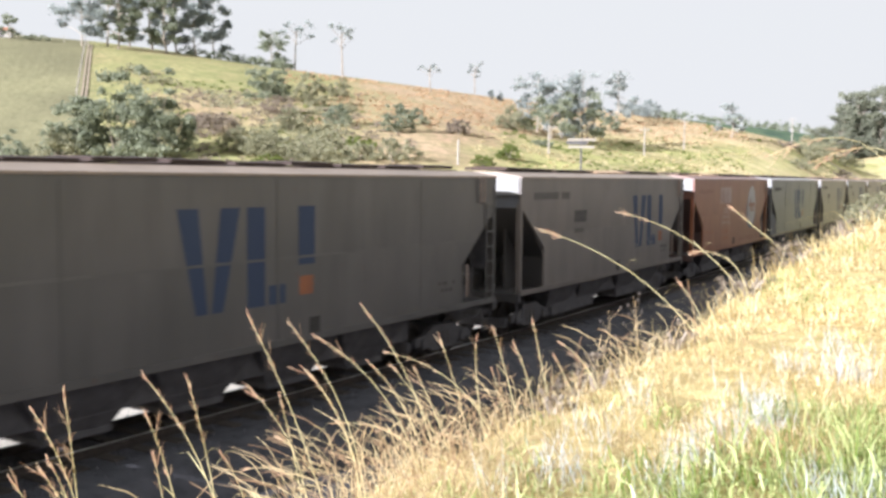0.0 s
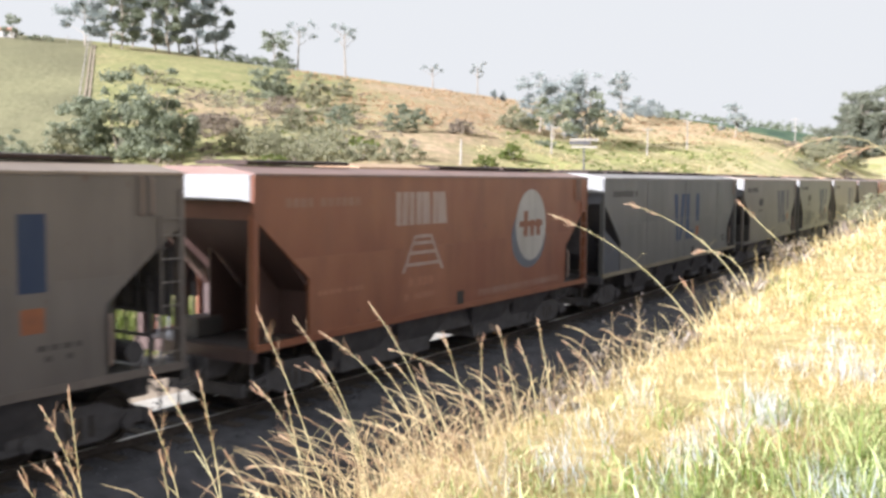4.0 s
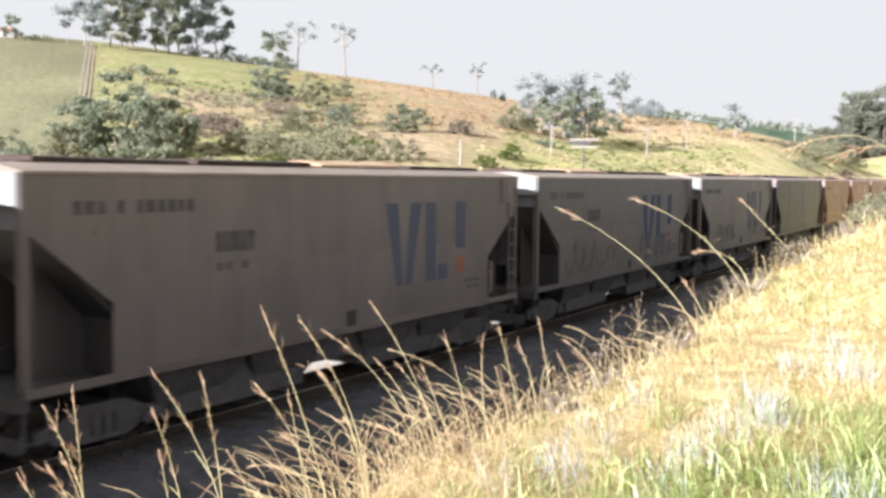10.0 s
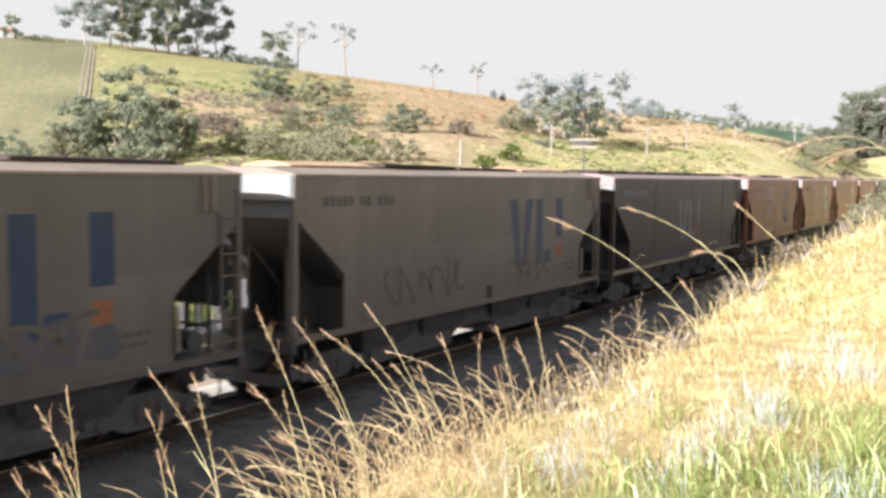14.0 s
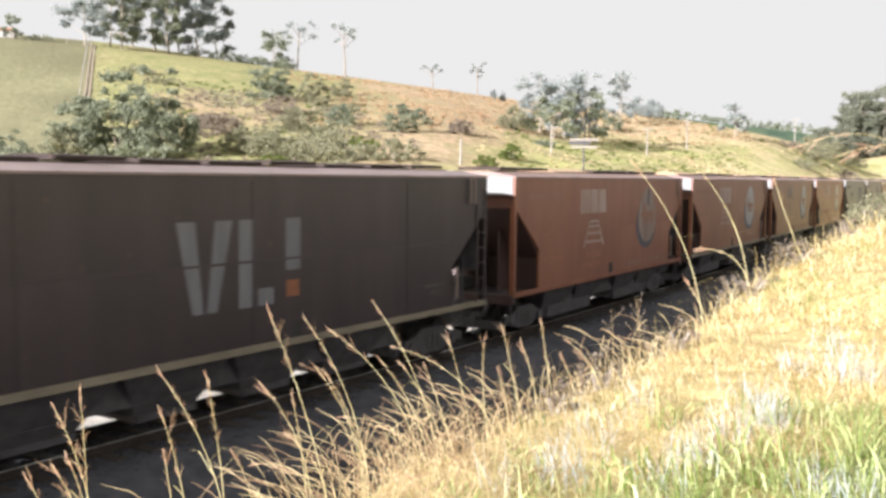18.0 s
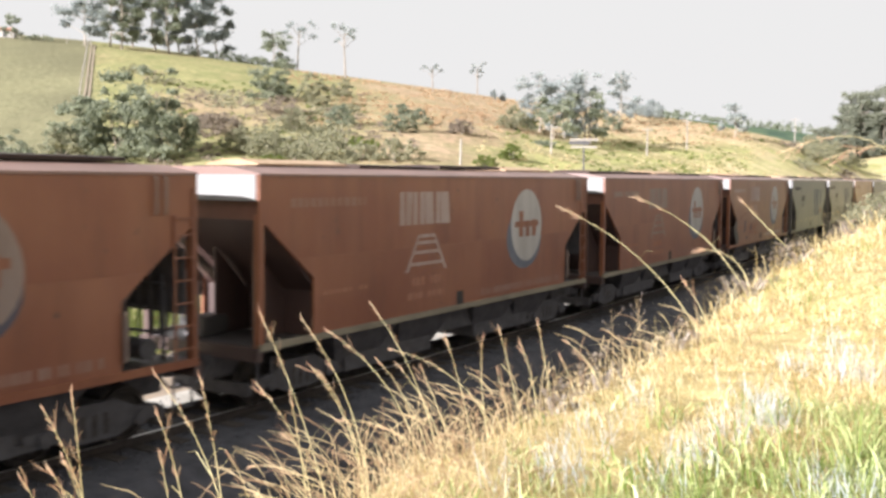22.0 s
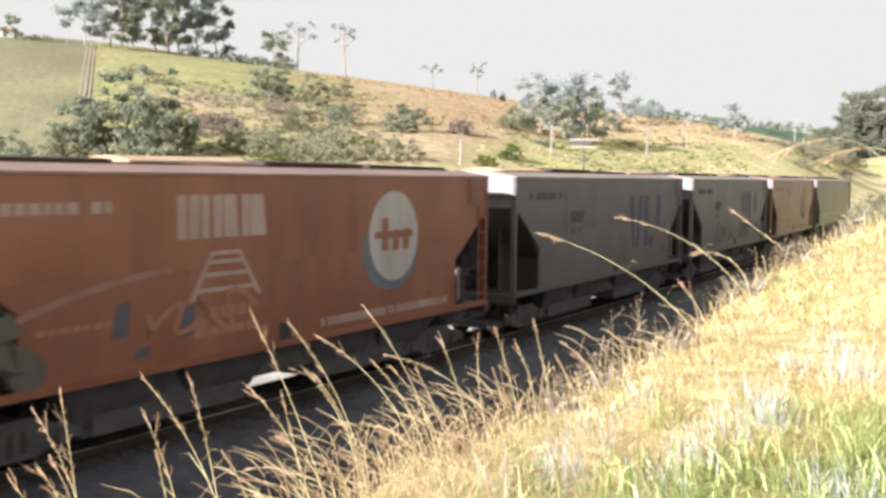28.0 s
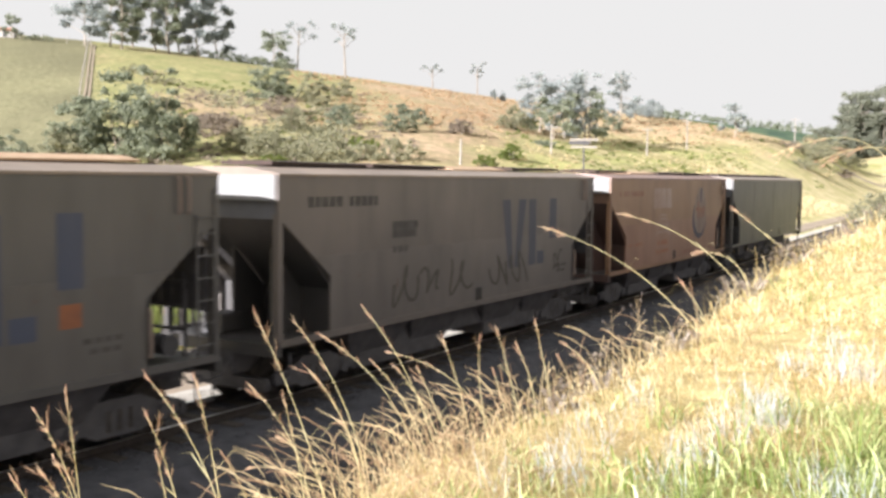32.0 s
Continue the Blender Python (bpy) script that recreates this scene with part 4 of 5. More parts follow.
    # pale paint stands in for the sun that these bars catch
    for x in (0.66, 0.84):
        part("grab_bar", once(("grab_bar", x, n), lambda: Shape().tube([(e - x, -1.43, 3.52), (e - x, -1.47, 3.56), (e - x, -1.47, 4.04), (e - x, -1.43, 4.08)], [0.022] * 4, 6).mesh("grab_bar", PALE)), w, "grab bar under the eave, caught sunlight put into its pale colour")
    for k in range(6):                   # flat upright slats on the far side of the front end
        part("end_slat", once(("end_slat", k, n), lambda: Shape().box(-e + 0.10 + 0.17 * k, -e + 0.125 + 0.17 * k, 1.25, 1.30, 1.2, 3.35 - 0.17 * k).mesh("end_slat", STEEL_DARK)), w)
    part("relay_box", once(("relay_box", n), lambda: Shape().box(-e + 0.50, -e + 1.0, 0.55, 1.25, 0.34, 0.80, 0.04).mesh("relay_box", STEEL_DARK)), w, "dark steel box under the platform")
    # added plate that hides the bright ground behind the front platform
    part("guard_plate", once(("guard", n), lambda: Shape().slab([(-e + 0.12, 1.95), (-e + 1.30, 1.80), (-e + 1.30, 2.20), (-e + 0.30, 3.15), (-e + 0.12, 3.20)], 1.20, 1.235).mesh("guard_plate", STEEL_DARK)), w, "added dark plate that closes the view through the front end")
    part("brake_stand", once(("brake_stand", key), lambda: Shape().box(-e + 0.62, -e + 0.86, 0.98, 1.06, 1.5, 2.5, 0.02).mesh("brake_stand", SHADED_PAINT[paint])), w)
    part("tool_box", once(("tool_box", n), lambda: Shape().box(-e + 0.30, -e + 0.92, 0.20, 0.72, 1.21, 1.56, 0.04).mesh("tool_box", SHADED_PAINT["grey"])), w, "dark steel box on the platform")
    sill_mat = CREAM if light_sill else col
    for y in (-1.425, 1.345):
        part("side_sill", once(("sill", y, n, sill_mat.name), lambda: Shape().box(-e, e, y, y + 0.08, 1.15, 1.27).mesh("side_sill", sill_mat)), w, "cream painted sill" if light_sill else "")
    for x in (-n * 0.25, n * 0.02, n * 0.30):
        part("side_rib", once(("rib", key), lambda: Shape().box(-0.03, 0.03, -1.409, -1.39, 1.28, 4.03).mesh("side_rib", col)), w, "", pose(x, 0, 0)) if long else None
    if long:
        part("side_seam", once(("seam", key), lambda: Shape().box(-e + 1.3, e - 1.3, -1.407, -1.395, 2.66, 2.70).mesh("side_seam", col)), w)
    part("centre_sill", once(("centre_sill", n), lambda: Shape().box(-e, e, -0.24, 0.24, 0.80, 1.16).mesh("centre_sill", STEEL_DARK)), w)
    if paint == "cool":
        part("end_apron", once(("apron", n), lambda: Shape().slab([(-e + 0.05, 1.24), (-e + 1.5, 1.24), (-e + 1.5, 1.98), (-e + 0.05, 2.62)], -1.385, -1.345).mesh("end_apron", APRON)), w, "blue-grey lower corner plate")
    chutes = 4
    for k in range(chutes):
        x = (k - (chutes - 1) / 2) * 2.3 if long else (-3.55, -1.34, 1.80, 3.90)[k]

        def chute():
            sh = Shape()
            v = [(-1.1, -1.25, 1.16), (1.1, -1.25, 1.16), (1.1, 1.25, 1.16), (-1.1, 1.25, 1.16), (-0.62, -0.9, 0.40), (0.62, -0.9, 0.40), (0.62, 0.9, 0.40), (-0.62, 0.9, 0.40)]
            sh.v, sh.f = v, [(0, 1, 2, 3), (7, 6, 5, 4), (0, 4, 5, 1), (1, 5, 6, 2), (2, 6, 7, 3), (3, 7, 4, 0)]
            sh.box(-0.6, 0.6, -0.95, 0.95, 0.30, 0.41)
            return sh.mesh("hopper_chute", STEEL_DARK)
        part("hopper_chute", once("chute", chute), w, "", pose(x, 0, 0))
    for y in (-1.0, 0.94):
        for x0, x1, z0 in ((-e + 3.1, e - 3.1, 0.60),) if long else ((-e + 2.9, -0.85, 0.30), (-0.85, 1.15, 0.62), (1.15, e - 2.9, 0.30)):
            part("gate_beam", once(("gate_beam", y, x0, n), lambda: Shape().box(x0, x1, y, y + 0.06, z0, 1.14).mesh("gate_beam", STEEL_DARK)), w)
    for y, z in ((-0.55, 0.50), (0.45, 0.44)):
        part("brake_rod", once(("brake_rod", y, n), lambda: Shape().tube([(-e + 2.6, y, z), (e - 2.6, y, z + 0.05)], [0.028, 0.028], 6).mesh("brake_rod", STEEL_DARK)), w)
    wheels = []
    for x in (-e + BOGIE_IN, e - BOGIE_IN):
        bogie(w, x, wheels)
    for q in (-1, 1):
        part("draft_box", once(("draft", q, n), lambda: Shape().box(min(q * (e - 0.7), q * (e + 0.1)), max(q * (e - 0.7), q * (e + 0.1)), -0.42, 0.42, 0.58, 1.0, 0.04).mesh("draft_box", STEEL_DARK)), w)
        for y in (-1.3, 1.3):
            part("step", once(("step", q, y, n), lambda: Shape().tube([(q * (e - 0.05), y, 1.0), (q * (e - 0.05), y, 0.52), (q * (e - 0.42), y, 0.52), (q * (e - 0.42), y, 1.0)], [0.022] * 4, 5).mesh("step", STEEL_DARK)), w)
    marks_for(w, n, kind, paint, rnd)
    return w, wheels, n


TRAIN = [wagon(i, s) for i, s in enumerate(SPECS)]


def wagon_pose(front, n):
    """On the track, by its two bogies."""
    a, b = front + BOGIE_IN, front + n - BOGIE_IN
    ax, ay = on_line(a)
    bx, by = on_line(b)
    return pose((ax + bx) / 2, (ay + by) / 2, 0, 0, 0, math.degrees(math.atan2(by - ay, bx - ax)))


def rolled(t):
    return SPEED * t + BEND * t * (SECONDS - t)


# ---- trees and shrubs: place, height, spread, kind ----
GROVE = [
    (-73.1, 202.8, 12.8, 8.7, "gum"), (-70.7, 211.0, 18.2, 9.7, "gum"), (-68.6, 219.6, 18.0, 9.4, "dark"), (-64.9, 224.0, 21.4, 9.6, "gum"),
    (-60.7, 228.5, 19.9, 9.1, "gum"), (-55.7, 226.2, 17.8, 9.7, "gum"), (-53.1, 233.1, 16.2, 8.0, "gum"), (-58.2, 211.0, 17.6, 7.2, "dark"),
    (-66.3, 204.8, 15.5, 7.0, "dark"),
]
RIDGE = [
    (-87.7, 202.8, 5.4, 3.5, "dark"), (-83.1, 204.8, 1.3, 5.2, "dark"), (-38.3, 224.0, 8.7, 7.4, "dark"), (-34.4, 233.1, 11.4, 8.3, "thin"),
    (-21.7, 217.4, 12.1, 6.8, "thin"), (-2.4, 200.8, 5.9, 3.9, "thin"), (7.0, 213.1, 7.4, 4.1, "thin"), (10.1, 206.8, 2.1, 1.4, "thin"),
    (12.2, 208.9, 2.1, 1.4, "thin"), (-57.8, 230.8, 2.3, 6.6, "dark"), (-49.7, 224.0, 2.0, 7.0, "dark"), (-46.0, 230.8, 2.0, 6.6, "dark"),
    (-36.2, 226.2, 3.0, 4.4, "dark"),
]
CLUMP = [
    (15.3, 159.7, 10.0, 7.3, "gum"), (19.2, 158.1, 10.2, 7.2, "gum"), (22.8, 161.3, 12.0, 6.9, "gum"), (23.3, 158.1, 8.9, 6.3, "dark"),
    (16.6, 150.4, 6.7, 6.5, "dark"), (34.9, 198.8, 11.0, 5.9, "gum"), (31.5, 185.4, 3.2, 3.6, "dark"), (44.5, 215.2, 4.0, 5.5, "thin"),
    (41.6, 219.6, 3.2, 4.3, "thin"), (57.5, 196.8, 7.4, 4.7, "gum"),
]
SHRUBS = [
    (-32.8, 100.0, 8.4, 7.6, "dark"), (-28.8, 100.0, 8.9, 6.8, "dark"), (-37.1, 100.0, 6.2, 5.4, "dark"), (-42.8, 98.1, 3.2, 4.2, "dark"),
    (-37.8, 98.1, 3.6, 4.2, "olive"), (-13.4, 129.3, 2.7, 4.0, "dark"), (-13.9, 143.1, 1.1, 3.8, "olive"), (-26.3, 150.2, 6.8, 6.2, "dark"),
    (-19.5, 148.1, 4.8, 4.6, "olive"), (-17.0, 164.4, 3.2, 3.6, "olive"), (-13.0, 101.4, 3.2, 5.2, "olive"), (-18.2, 102.9, 3.1, 4.9, "olive"),
    (-8.4, 101.4, 2.0, 3.5, "olive"), (-21.4, 103.9, 2.7, 3.6, "olive"), (-18.4, 121.7, 2.8, 4.9, "olive"), (-26.2, 114.6, 3.0, 5.2, "dry"),
    (-29.8, 120.2, 2.1, 3.4, "dry"), (-52.1, 168.2, 1.6, 4.8, "olive"), (-44.9, 159.5, 1.4, 5.5, "olive"), (-22.0, 135.4, 2.7, 4.6, "dry"),
]
SHRUBS2 = [
    (-5.6, 126.2, 3.7, 4.2, "dark"), (-3.5, 139.5, 1.6, 2.4, "dark"), (-4.9, 100.9, 2.4, 5.2, "olive"), (-2.4, 134.4, 0.9, 2.0, "olive"),
    (2.2, 131.3, 2.1, 3.4, "dry"), (10.7, 151.9, 3.6, 5.2, "olive"), (14.1, 161.3, 2.6, 3.3, "lime"), (7.8, 114.9, 2.0, 2.8, "lime"),
    (4.5, 105.4, 1.4, 2.6, "lime"), (13.6, 137.2, 1.0, 3.1, "dark"), (77.5, 207.9, 3.6, 8.0, "olive"), (93.0, 238.0, 4.6, 6.6, "olive"),
    (71.3, 205.5, 1.6, 4.7, "dry"), (68.2, 187.2, 2.4, 4.6, "olive"), (85.5, 230.8, 3.4, 7.9, "olive"), (85.5, 211.8, 2.0, 4.2, "dry"),
    (101.0, 246.0, 3.0, 6.5, "olive"), (-9.4, 112.0, 1.4, 3.6, "lime"), (-16.8, 97.5, 1.3, 3.4, "lime"),
]
EAST = [
    (124.2, 297.0, 20.3, 8.2, "wood"), (125.9, 297.0, 18.6, 9.5, "wood"), (129.7, 294.1, 19.7, 9.4, "wood"), (141.0, 292, 20.5, 10.0, "wood"),
    (114.2, 284.4, 11.0, 5.6, "wood"), (104.5, 276.0, 7.7, 7.6, "wood"), (120.6, 297.0, 17.0, 9.5, "wood"), (125.9, 291.2, 6.4, 8.0, "wood"),
    (150.8, 328.1, 11.7, 10.5, "wood"),
    (126.5, 304, 19.0, 8.0, "wood"), (124.5, 300, 20.5, 9.0, "wood"), (128.0, 306, 21.0, 9.5, "wood"), (130.5, 307, 21.0, 9.0, "wood"), (133.0, 296, 20.0, 9.5, "wood"), (133.5, 301, 21.5, 9.6, "wood"), (123.0, 303, 21.0, 8.8, "wood"),
]


def crown_points(rnd, clusters, count, size, flat=0.8):
    """Loose leaf quads in clusters (x, y, z, radius)."""
    c = np.array(clusters)
    pick = rnd.randint(0, len(c), count)
    way = rnd.normal(size=(count, 3))
    way /= np.linalg.norm(way, axis=1)[:, None]
    r = c[pick, 3] * np.clip(np.abs(rnd.normal(0.55, 0.36, count)), 0.05, 1.5)
    p = c[pick, :3] + way * r[:, None] * np.array([1, 1, flat])
    a = rnd.normal(size=(count, 3))
    a /= np.linalg.norm(a, axis=1)[:, None]
    b = np.cross(a, rnd.normal(size=(count, 3)))
    b /= np.linalg.norm(b, axis=1)[:, None]
    s = size * rnd.uniform(0.5, 1.2, count)[:, None]
    return np.stack([p - a * s - b * s * 0.35, p + a * s * 0.2 - b * s * 0.6, p + a * s + b * s * 0.35, p - a * s * 0.2 + b * s * 0.6], axis=1)


def tree(x, y, h, spread, style, seed, label, name="tree", shrub=False, group=""):
    rnd = np.random.RandomState(seed)
    ob = thing(name, label, "shrub" if shrub else "tree", group, "", pose(x, y, ground_z(x, y) - 0.1))
    r = spread / 2 * (1.25 if not shrub else 1.0)
    sh = Shape()
    clusters = []
    leaf = "gum" if style == "thin" else style
    if shrub:
        stems = 4
        for k in range(stems):
            a = k / stems * math.tau + rnd.uniform(0, 1)
            tip = (math.cos(a) * r * 0.5, math.sin(a) * r * 0.5, h * rnd.uniform(0.45, 0.75))
            sh.tube([(0, 0, 0), (tip[0] * 0.4, tip[1] * 0.4, tip[2] * 0.55), tip], [0.05 + 0.012 * h, 0.04, 0.02], 5)
        h, r = h * 1.2, r * 1.2
        for k in range(int(24 + r * 12)):
            a, q = rnd.uniform(0, math.tau), rnd.uniform(0, 1) ** 0.6
            cr = rnd.uniform(0.09, 0.24) * min(r * 1.3, h)
            top = h * (1 - 0.45 * q * q) - cr
            clusters.append((math.cos(a) * q * (r - cr * 0.5), math.sin(a) * q * (r - cr * 0.5), max(cr * 0.5, rnd.uniform(0.1, 1.0) * top), cr))
        count, size = (int(1300 + 130 * spread * h), 0.11 + 0.007 * h) if y > 40 else ((1500, 0.035) if style != "dry" else (700, 0.022))
    else:
        clear = {"thin": 0.60, "gum": 0.16, "dark": 0.14, "wood": 0.04}.get(style, 0.3) * h
        bend = rnd.uniform(-0.04, 0.04, 2) * h
        rad = max(0.07, 0.011 * h + 0.07)
        sh.tube([(0, 0, 0), (bend[0] * 0.4, bend[1] * 0.4, clear * 0.6), (bend[0], bend[1], clear), (bend[0] * 0.8, bend[1] * 0.9, h * 0.88)], [rad, rad * 0.8, rad * 0.65, rad * 0.2], 7)
        limbs = 6 if style == "thin" else 16 if style == "wood" else 10
        for k in range(limbs):
            a = k * 2.4 + rnd.uniform(0, 0.8)
            z0 = clear * 0.85 + (h * 0.80 - clear * 0.85) * k / limbs
            reach = r * rnd.uniform(0.45, 0.95) * (1 - 0.35 * k / limbs)
            tip = (bend[0] + math.cos(a) * reach, bend[1] + math.sin(a) * reach, min(z0 + reach * (rnd.uniform(0.5, 1.0) if style == "thin" else rnd.uniform(-0.25, 0.6)), h * 0.93))
            sh.tube([(bend[0], bend[1], z0), ((bend[0] + tip[0]) / 2, (bend[1] + tip[1]) / 2, z0 * 0.45 + tip[2] * 0.55), tip], [rad * 0.4, rad * 0.25, rad * 0.1], 5)
            for m in range(2 if style == "thin" else 6):
                cr = r * rnd.uniform(0.10, 0.28)
                clusters.append((tip[0] + rnd.uniform(-1, 1) * cr, tip[1] + rnd.uniform(-1, 1) * cr, min(tip[2] + rnd.uniform(-0.6, 0.9) * cr, h - cr * 0.7), cr))
        for k in range(2 if style == "thin" else 5):
            cr = r * rnd.uniform(0.22, 0.42)
            clusters.append((bend[0] + rnd.uniform(-0.4, 0.4) * r, bend[1] + rnd.uniform(-0.4, 0.4) * r, h - cr * rnd.uniform(0.7, 1.6), cr))
        count, size = int((150 + 5 * spread * h) if style == "thin" else ((2000 + 38 * spread * h) if style == "wood" else (1300 + (44 if h > 12 else 27) * spread * h))), 0.17 + 0.006 * h
    part("trunk", sh.mesh("trunk", PALE_BARK if style == "gum" else BARK), ob)
    part("crown", quads("crown", crown_points(rnd, clusters, count, size, 0.6), LEAF[leaf]), ob)
    return ob


WORDS = {"gum": "tall grey-green gum tree on the hill", "dark": "dark green bushy tree on the hill", "wood": "dense olive-green tree in the far grove", "thin": "slender sparse-crowned tree on the ridge", "olive": "olive-green shrub on the dry slope",
         "lime": "bright yellow-green bush on the slope", "dry": "brown half-dry brush on the slope"}
WEEDS = [(8.9, 20.3, 0.7, 1.3, "olive"), (9.7, 21.6, 0.8, 1.5, "olive"), (10.6, 22.6, 0.9, 1.6, "olive"), (9.3, 19.6, 0.5, 1.0, "lime"), (7.6, 18.4, 0.45, 0.8, "dry"), (1.45, 8.9, 0.42, 0.5, "dry"), (0.95, 7.9, 0.34, 0.45, "dry"), (2.55, 10.5, 0.45, 0.7, "dry"), (4.1, 13.0, 0.5, 0.8, "dry"), (5.3, 14.6, 0.5, 0.8, "dry")]
SEED = 100
for rows, group, shrub in ((GROVE, "grove on the hilltop", False), (RIDGE, "trees on the ridge", False), (CLUMP, "trees on the spur", False), (EAST, "grove beyond the field", False), (SHRUBS, "shrubs on the slope", True), (SHRUBS2, "shrubs on the slope", True), (WEEDS, "weeds on the bank", True)):
    for x, y, h, spread, style in rows:
        SEED += 1
        low = shrub or h < 3.2 or spread > h * 1.2
        tree(x, y, h, spread, style, SEED, WORDS[style] if y > 40 else "brown dry weed on the bank" if style == "dry" else "leafy grey-green weed on the grassy bank", "shrub" if low else "tree", low, group)


TUSSOCK = leafy(material("tan_tussocks", (0.44, 0.30, 0.175), (0.53, 0.385, 0.225), 0.9, 0, 0.5, bump=0, island=0.6, fine=3.0), 0.3)
PALE_TUSSOCK = leafy(material("pale_tussocks", (0.50, 0.41, 0.22), (0.66, 0.57, 0.34), 0.9, 0, 0.5, bump=0, island=0.6, fine=3.0), 0.3)


def brush():
    """Low brush and tussocks over the slope, too many to count."""
    for name, label, style, count, seed, tall in (("slope_brush", "low olive scrub over the hillside", "olive", 420, 61, 0.8), ("dry_brush", "brown dry scrub over the hillside", "dry", 450, 62, 0.6), ("bright_tussocks", "yellow-green grass tussocks on the slope", "lime", 700, 63, 0.36), ("straw_tussocks", "straw-coloured tussocks on the tan slope", "tan", 1500, 64, 0.3), ("pale_tussocks", "pale straw tussocks at the foot of the hill", "pale", 900, 65, 0.26)):
        rnd = np.random.RandomState(seed)
        out, made = [], 0
        while made < count:
            y = rnd.uniform(85, 225)
            x = y * rnd.uniform(-0.34, 0.40)
            n = noise.noise(Vector((x * 0.06, y * 0.06, seed * 1.7)))
            ok = {"olive": -0.24 * y < x < -0.09 * y and y < 165 and n > -0.1, "dry": -0.3 * y < x < -0.03 * y and y < 175 and n > 0.0, "lime": n > 0.0 and (x < -0.08 * y and y < 170 or x > 0.06 * y), "tan": x > -0.16 * y and n > -0.1 and ground_z(x, y) > 10.5, "pale": x > 0.03 * y and n > -0.15 and ground_z(x, y) < 11.5}[style]
            if not ok or across(x, y)[0] < 14:
                continue
            made += 1
            z, h = ground_z(x, y), tall * rnd.uniform(0.4, 1.3)
            out.append(crown_points(rnd, [(x, y, z + h * 0.3, h * 1.1), (x + rnd.uniform(-1.6, 1.6) * h, y, z + h * 0.25, h * 0.9)], 26, 0.12 + 0.07 * h, 0.5))
        tagged(new(name, quads(name, np.concatenate(out), TUSSOCK if style == "tan" else PALE_TUSSOCK if style == "pale" else LEAF[style])), label, "scrub", "", "stuff")


brush()


def far_woods():
    """Tree tops along the far ridge."""
    rnd = np.random.RandomState(71)
    out = []
    for k in range(170):
        x, y = rnd.uniform(150, 420), rnd.uniform(820, 900)
        z, r = ground_z(x, y), rnd.uniform(1.5, 4.5)
        out.append(crown_points(rnd, [(x, y, z + r * 0.8, r), (x + r * rnd.uniform(-0.8, 0.8), y, z + r * 1.3, r * 0.7)], 40, 0.9, 0.8))
    tagged(new("far_woods", quads("far_woods", np.concatenate(out), LEAF["dark"])), "dark tree tops along the distant ridge", "woods", "", "stuff")


far_woods()


def field_road():
    """A pale dirt road at the foot of the far grove."""
    sh = Shape()
    for k in range(30):
        x = 86 + k * 2.6
        for dy in (-1.4, 1.4):
            y = 231 + dy + 2.0 * math.sin(k * 0.2)
            sh.v.append((x, y, ground_z(x, y) + 0.12))
    sh.f = [(2 * k, 2 * k + 2, 2 * k + 3, 2 * k + 1) for k in range(29)]
    tagged(new("field_road", sh.mesh("field_road", DIRT)), "pale dirt road below the far grove", "road", "", "structure")


field_road()


# ---- poles, fence, track on the hill ----
def pole(x, y, h):
    ob = thing("utility_pole", "pale weathered wooden pole with a short cross-arm", "utility pole", "poles on the hill", "", pose(x, y, ground_z(x, y) - 0.2))
    part("shaft", once(("shaft", h), lambda: Shape().tube([(0, 0, 0), (0, 0, h)], [0.12, 0.09], 8).mesh("shaft", POST_WOOD)), ob)
    part("cross_arm", once(("arm", h), lambda: Shape().box(-0.8, 0.8, -0.06, 0.06, h - 0.5, h - 0.38).mesh("cross_arm", POST_WOOD)), ob)
    for dx in (-0.65, 0.65):
        part("insulator", once(("insulator", h), lambda: Shape().tube([(0, 0, h - 0.38), (0, 0, h - 0.2)], [0.05, 0.03], 6).mesh("insulator", CONCRETE)), ob, "", pose(dx, 0, 0))


for x, y, h in ((14.0, 129.6, 4.0), (32.0, 156.5, 4.7), (42.7, 174.7, 5.6), (24.4, 159.7, 5.2), (77.5, 219.6, 6.2)):
    pole(x, y, h)
ob = thing("fence_post", "pale leaning wooden fence post", "post", "", "", pose(1.7, 102.1, ground_z(1.7, 102.1) - 0.1))
part("shaft", Shape().tube([(0, 0, 0), (0.04, 0, 2.7)], [0.12, 0.10], 7).mesh("shaft", POST_WOOD), ob)


def line_pole():
    """The old line-side pole with its two crossed boards."""
    x, y = 16.2, 115.0
    ob = thing("signal_board", "line-side pole with two pale boards and dark undersides", "sign", "", "", pose(x, y, ground_z(x, y) - 0.2))
    part("shaft", Shape().tube([(0, 0, 0), (0, 0, 4.35)], [0.11, 0.08], 8).mesh("shaft", STEEL_DARK), ob)
    for z, k, mat in ((4.0, 1.65, POST_WOOD), (3.15, 1.5, POST_WOOD)):
        part("board", Shape().box(-k, k, -0.16, -0.10, z, z + 0.24).mesh("board", mat), ob, "pale weathered board")
    part("brace_board", Shape().box(-1.75, 0.6, -0.10, 0.02, 3.55, 3.93).mesh("brace_board", STEEL_DARK), ob, "dark plank under the board")


line_pole()
tagged(new("service_road", along([(3.6, -0.68), (6.4, -0.68), (6.2, -0.52), (3.9, -0.52)], 38, 170, 2, "service_road", DIRT)), "pale dirt service road beside the track", "road", "", "structure")


tagged(new("dust_path", along([(2.6, -0.75), (7.4, -0.75), (7.0, -0.55), (2.8, -0.55)], -60, 38, 2, "dust_path", DIRT)), "pale dusty path along the far side of the track", "path", "", "structure")
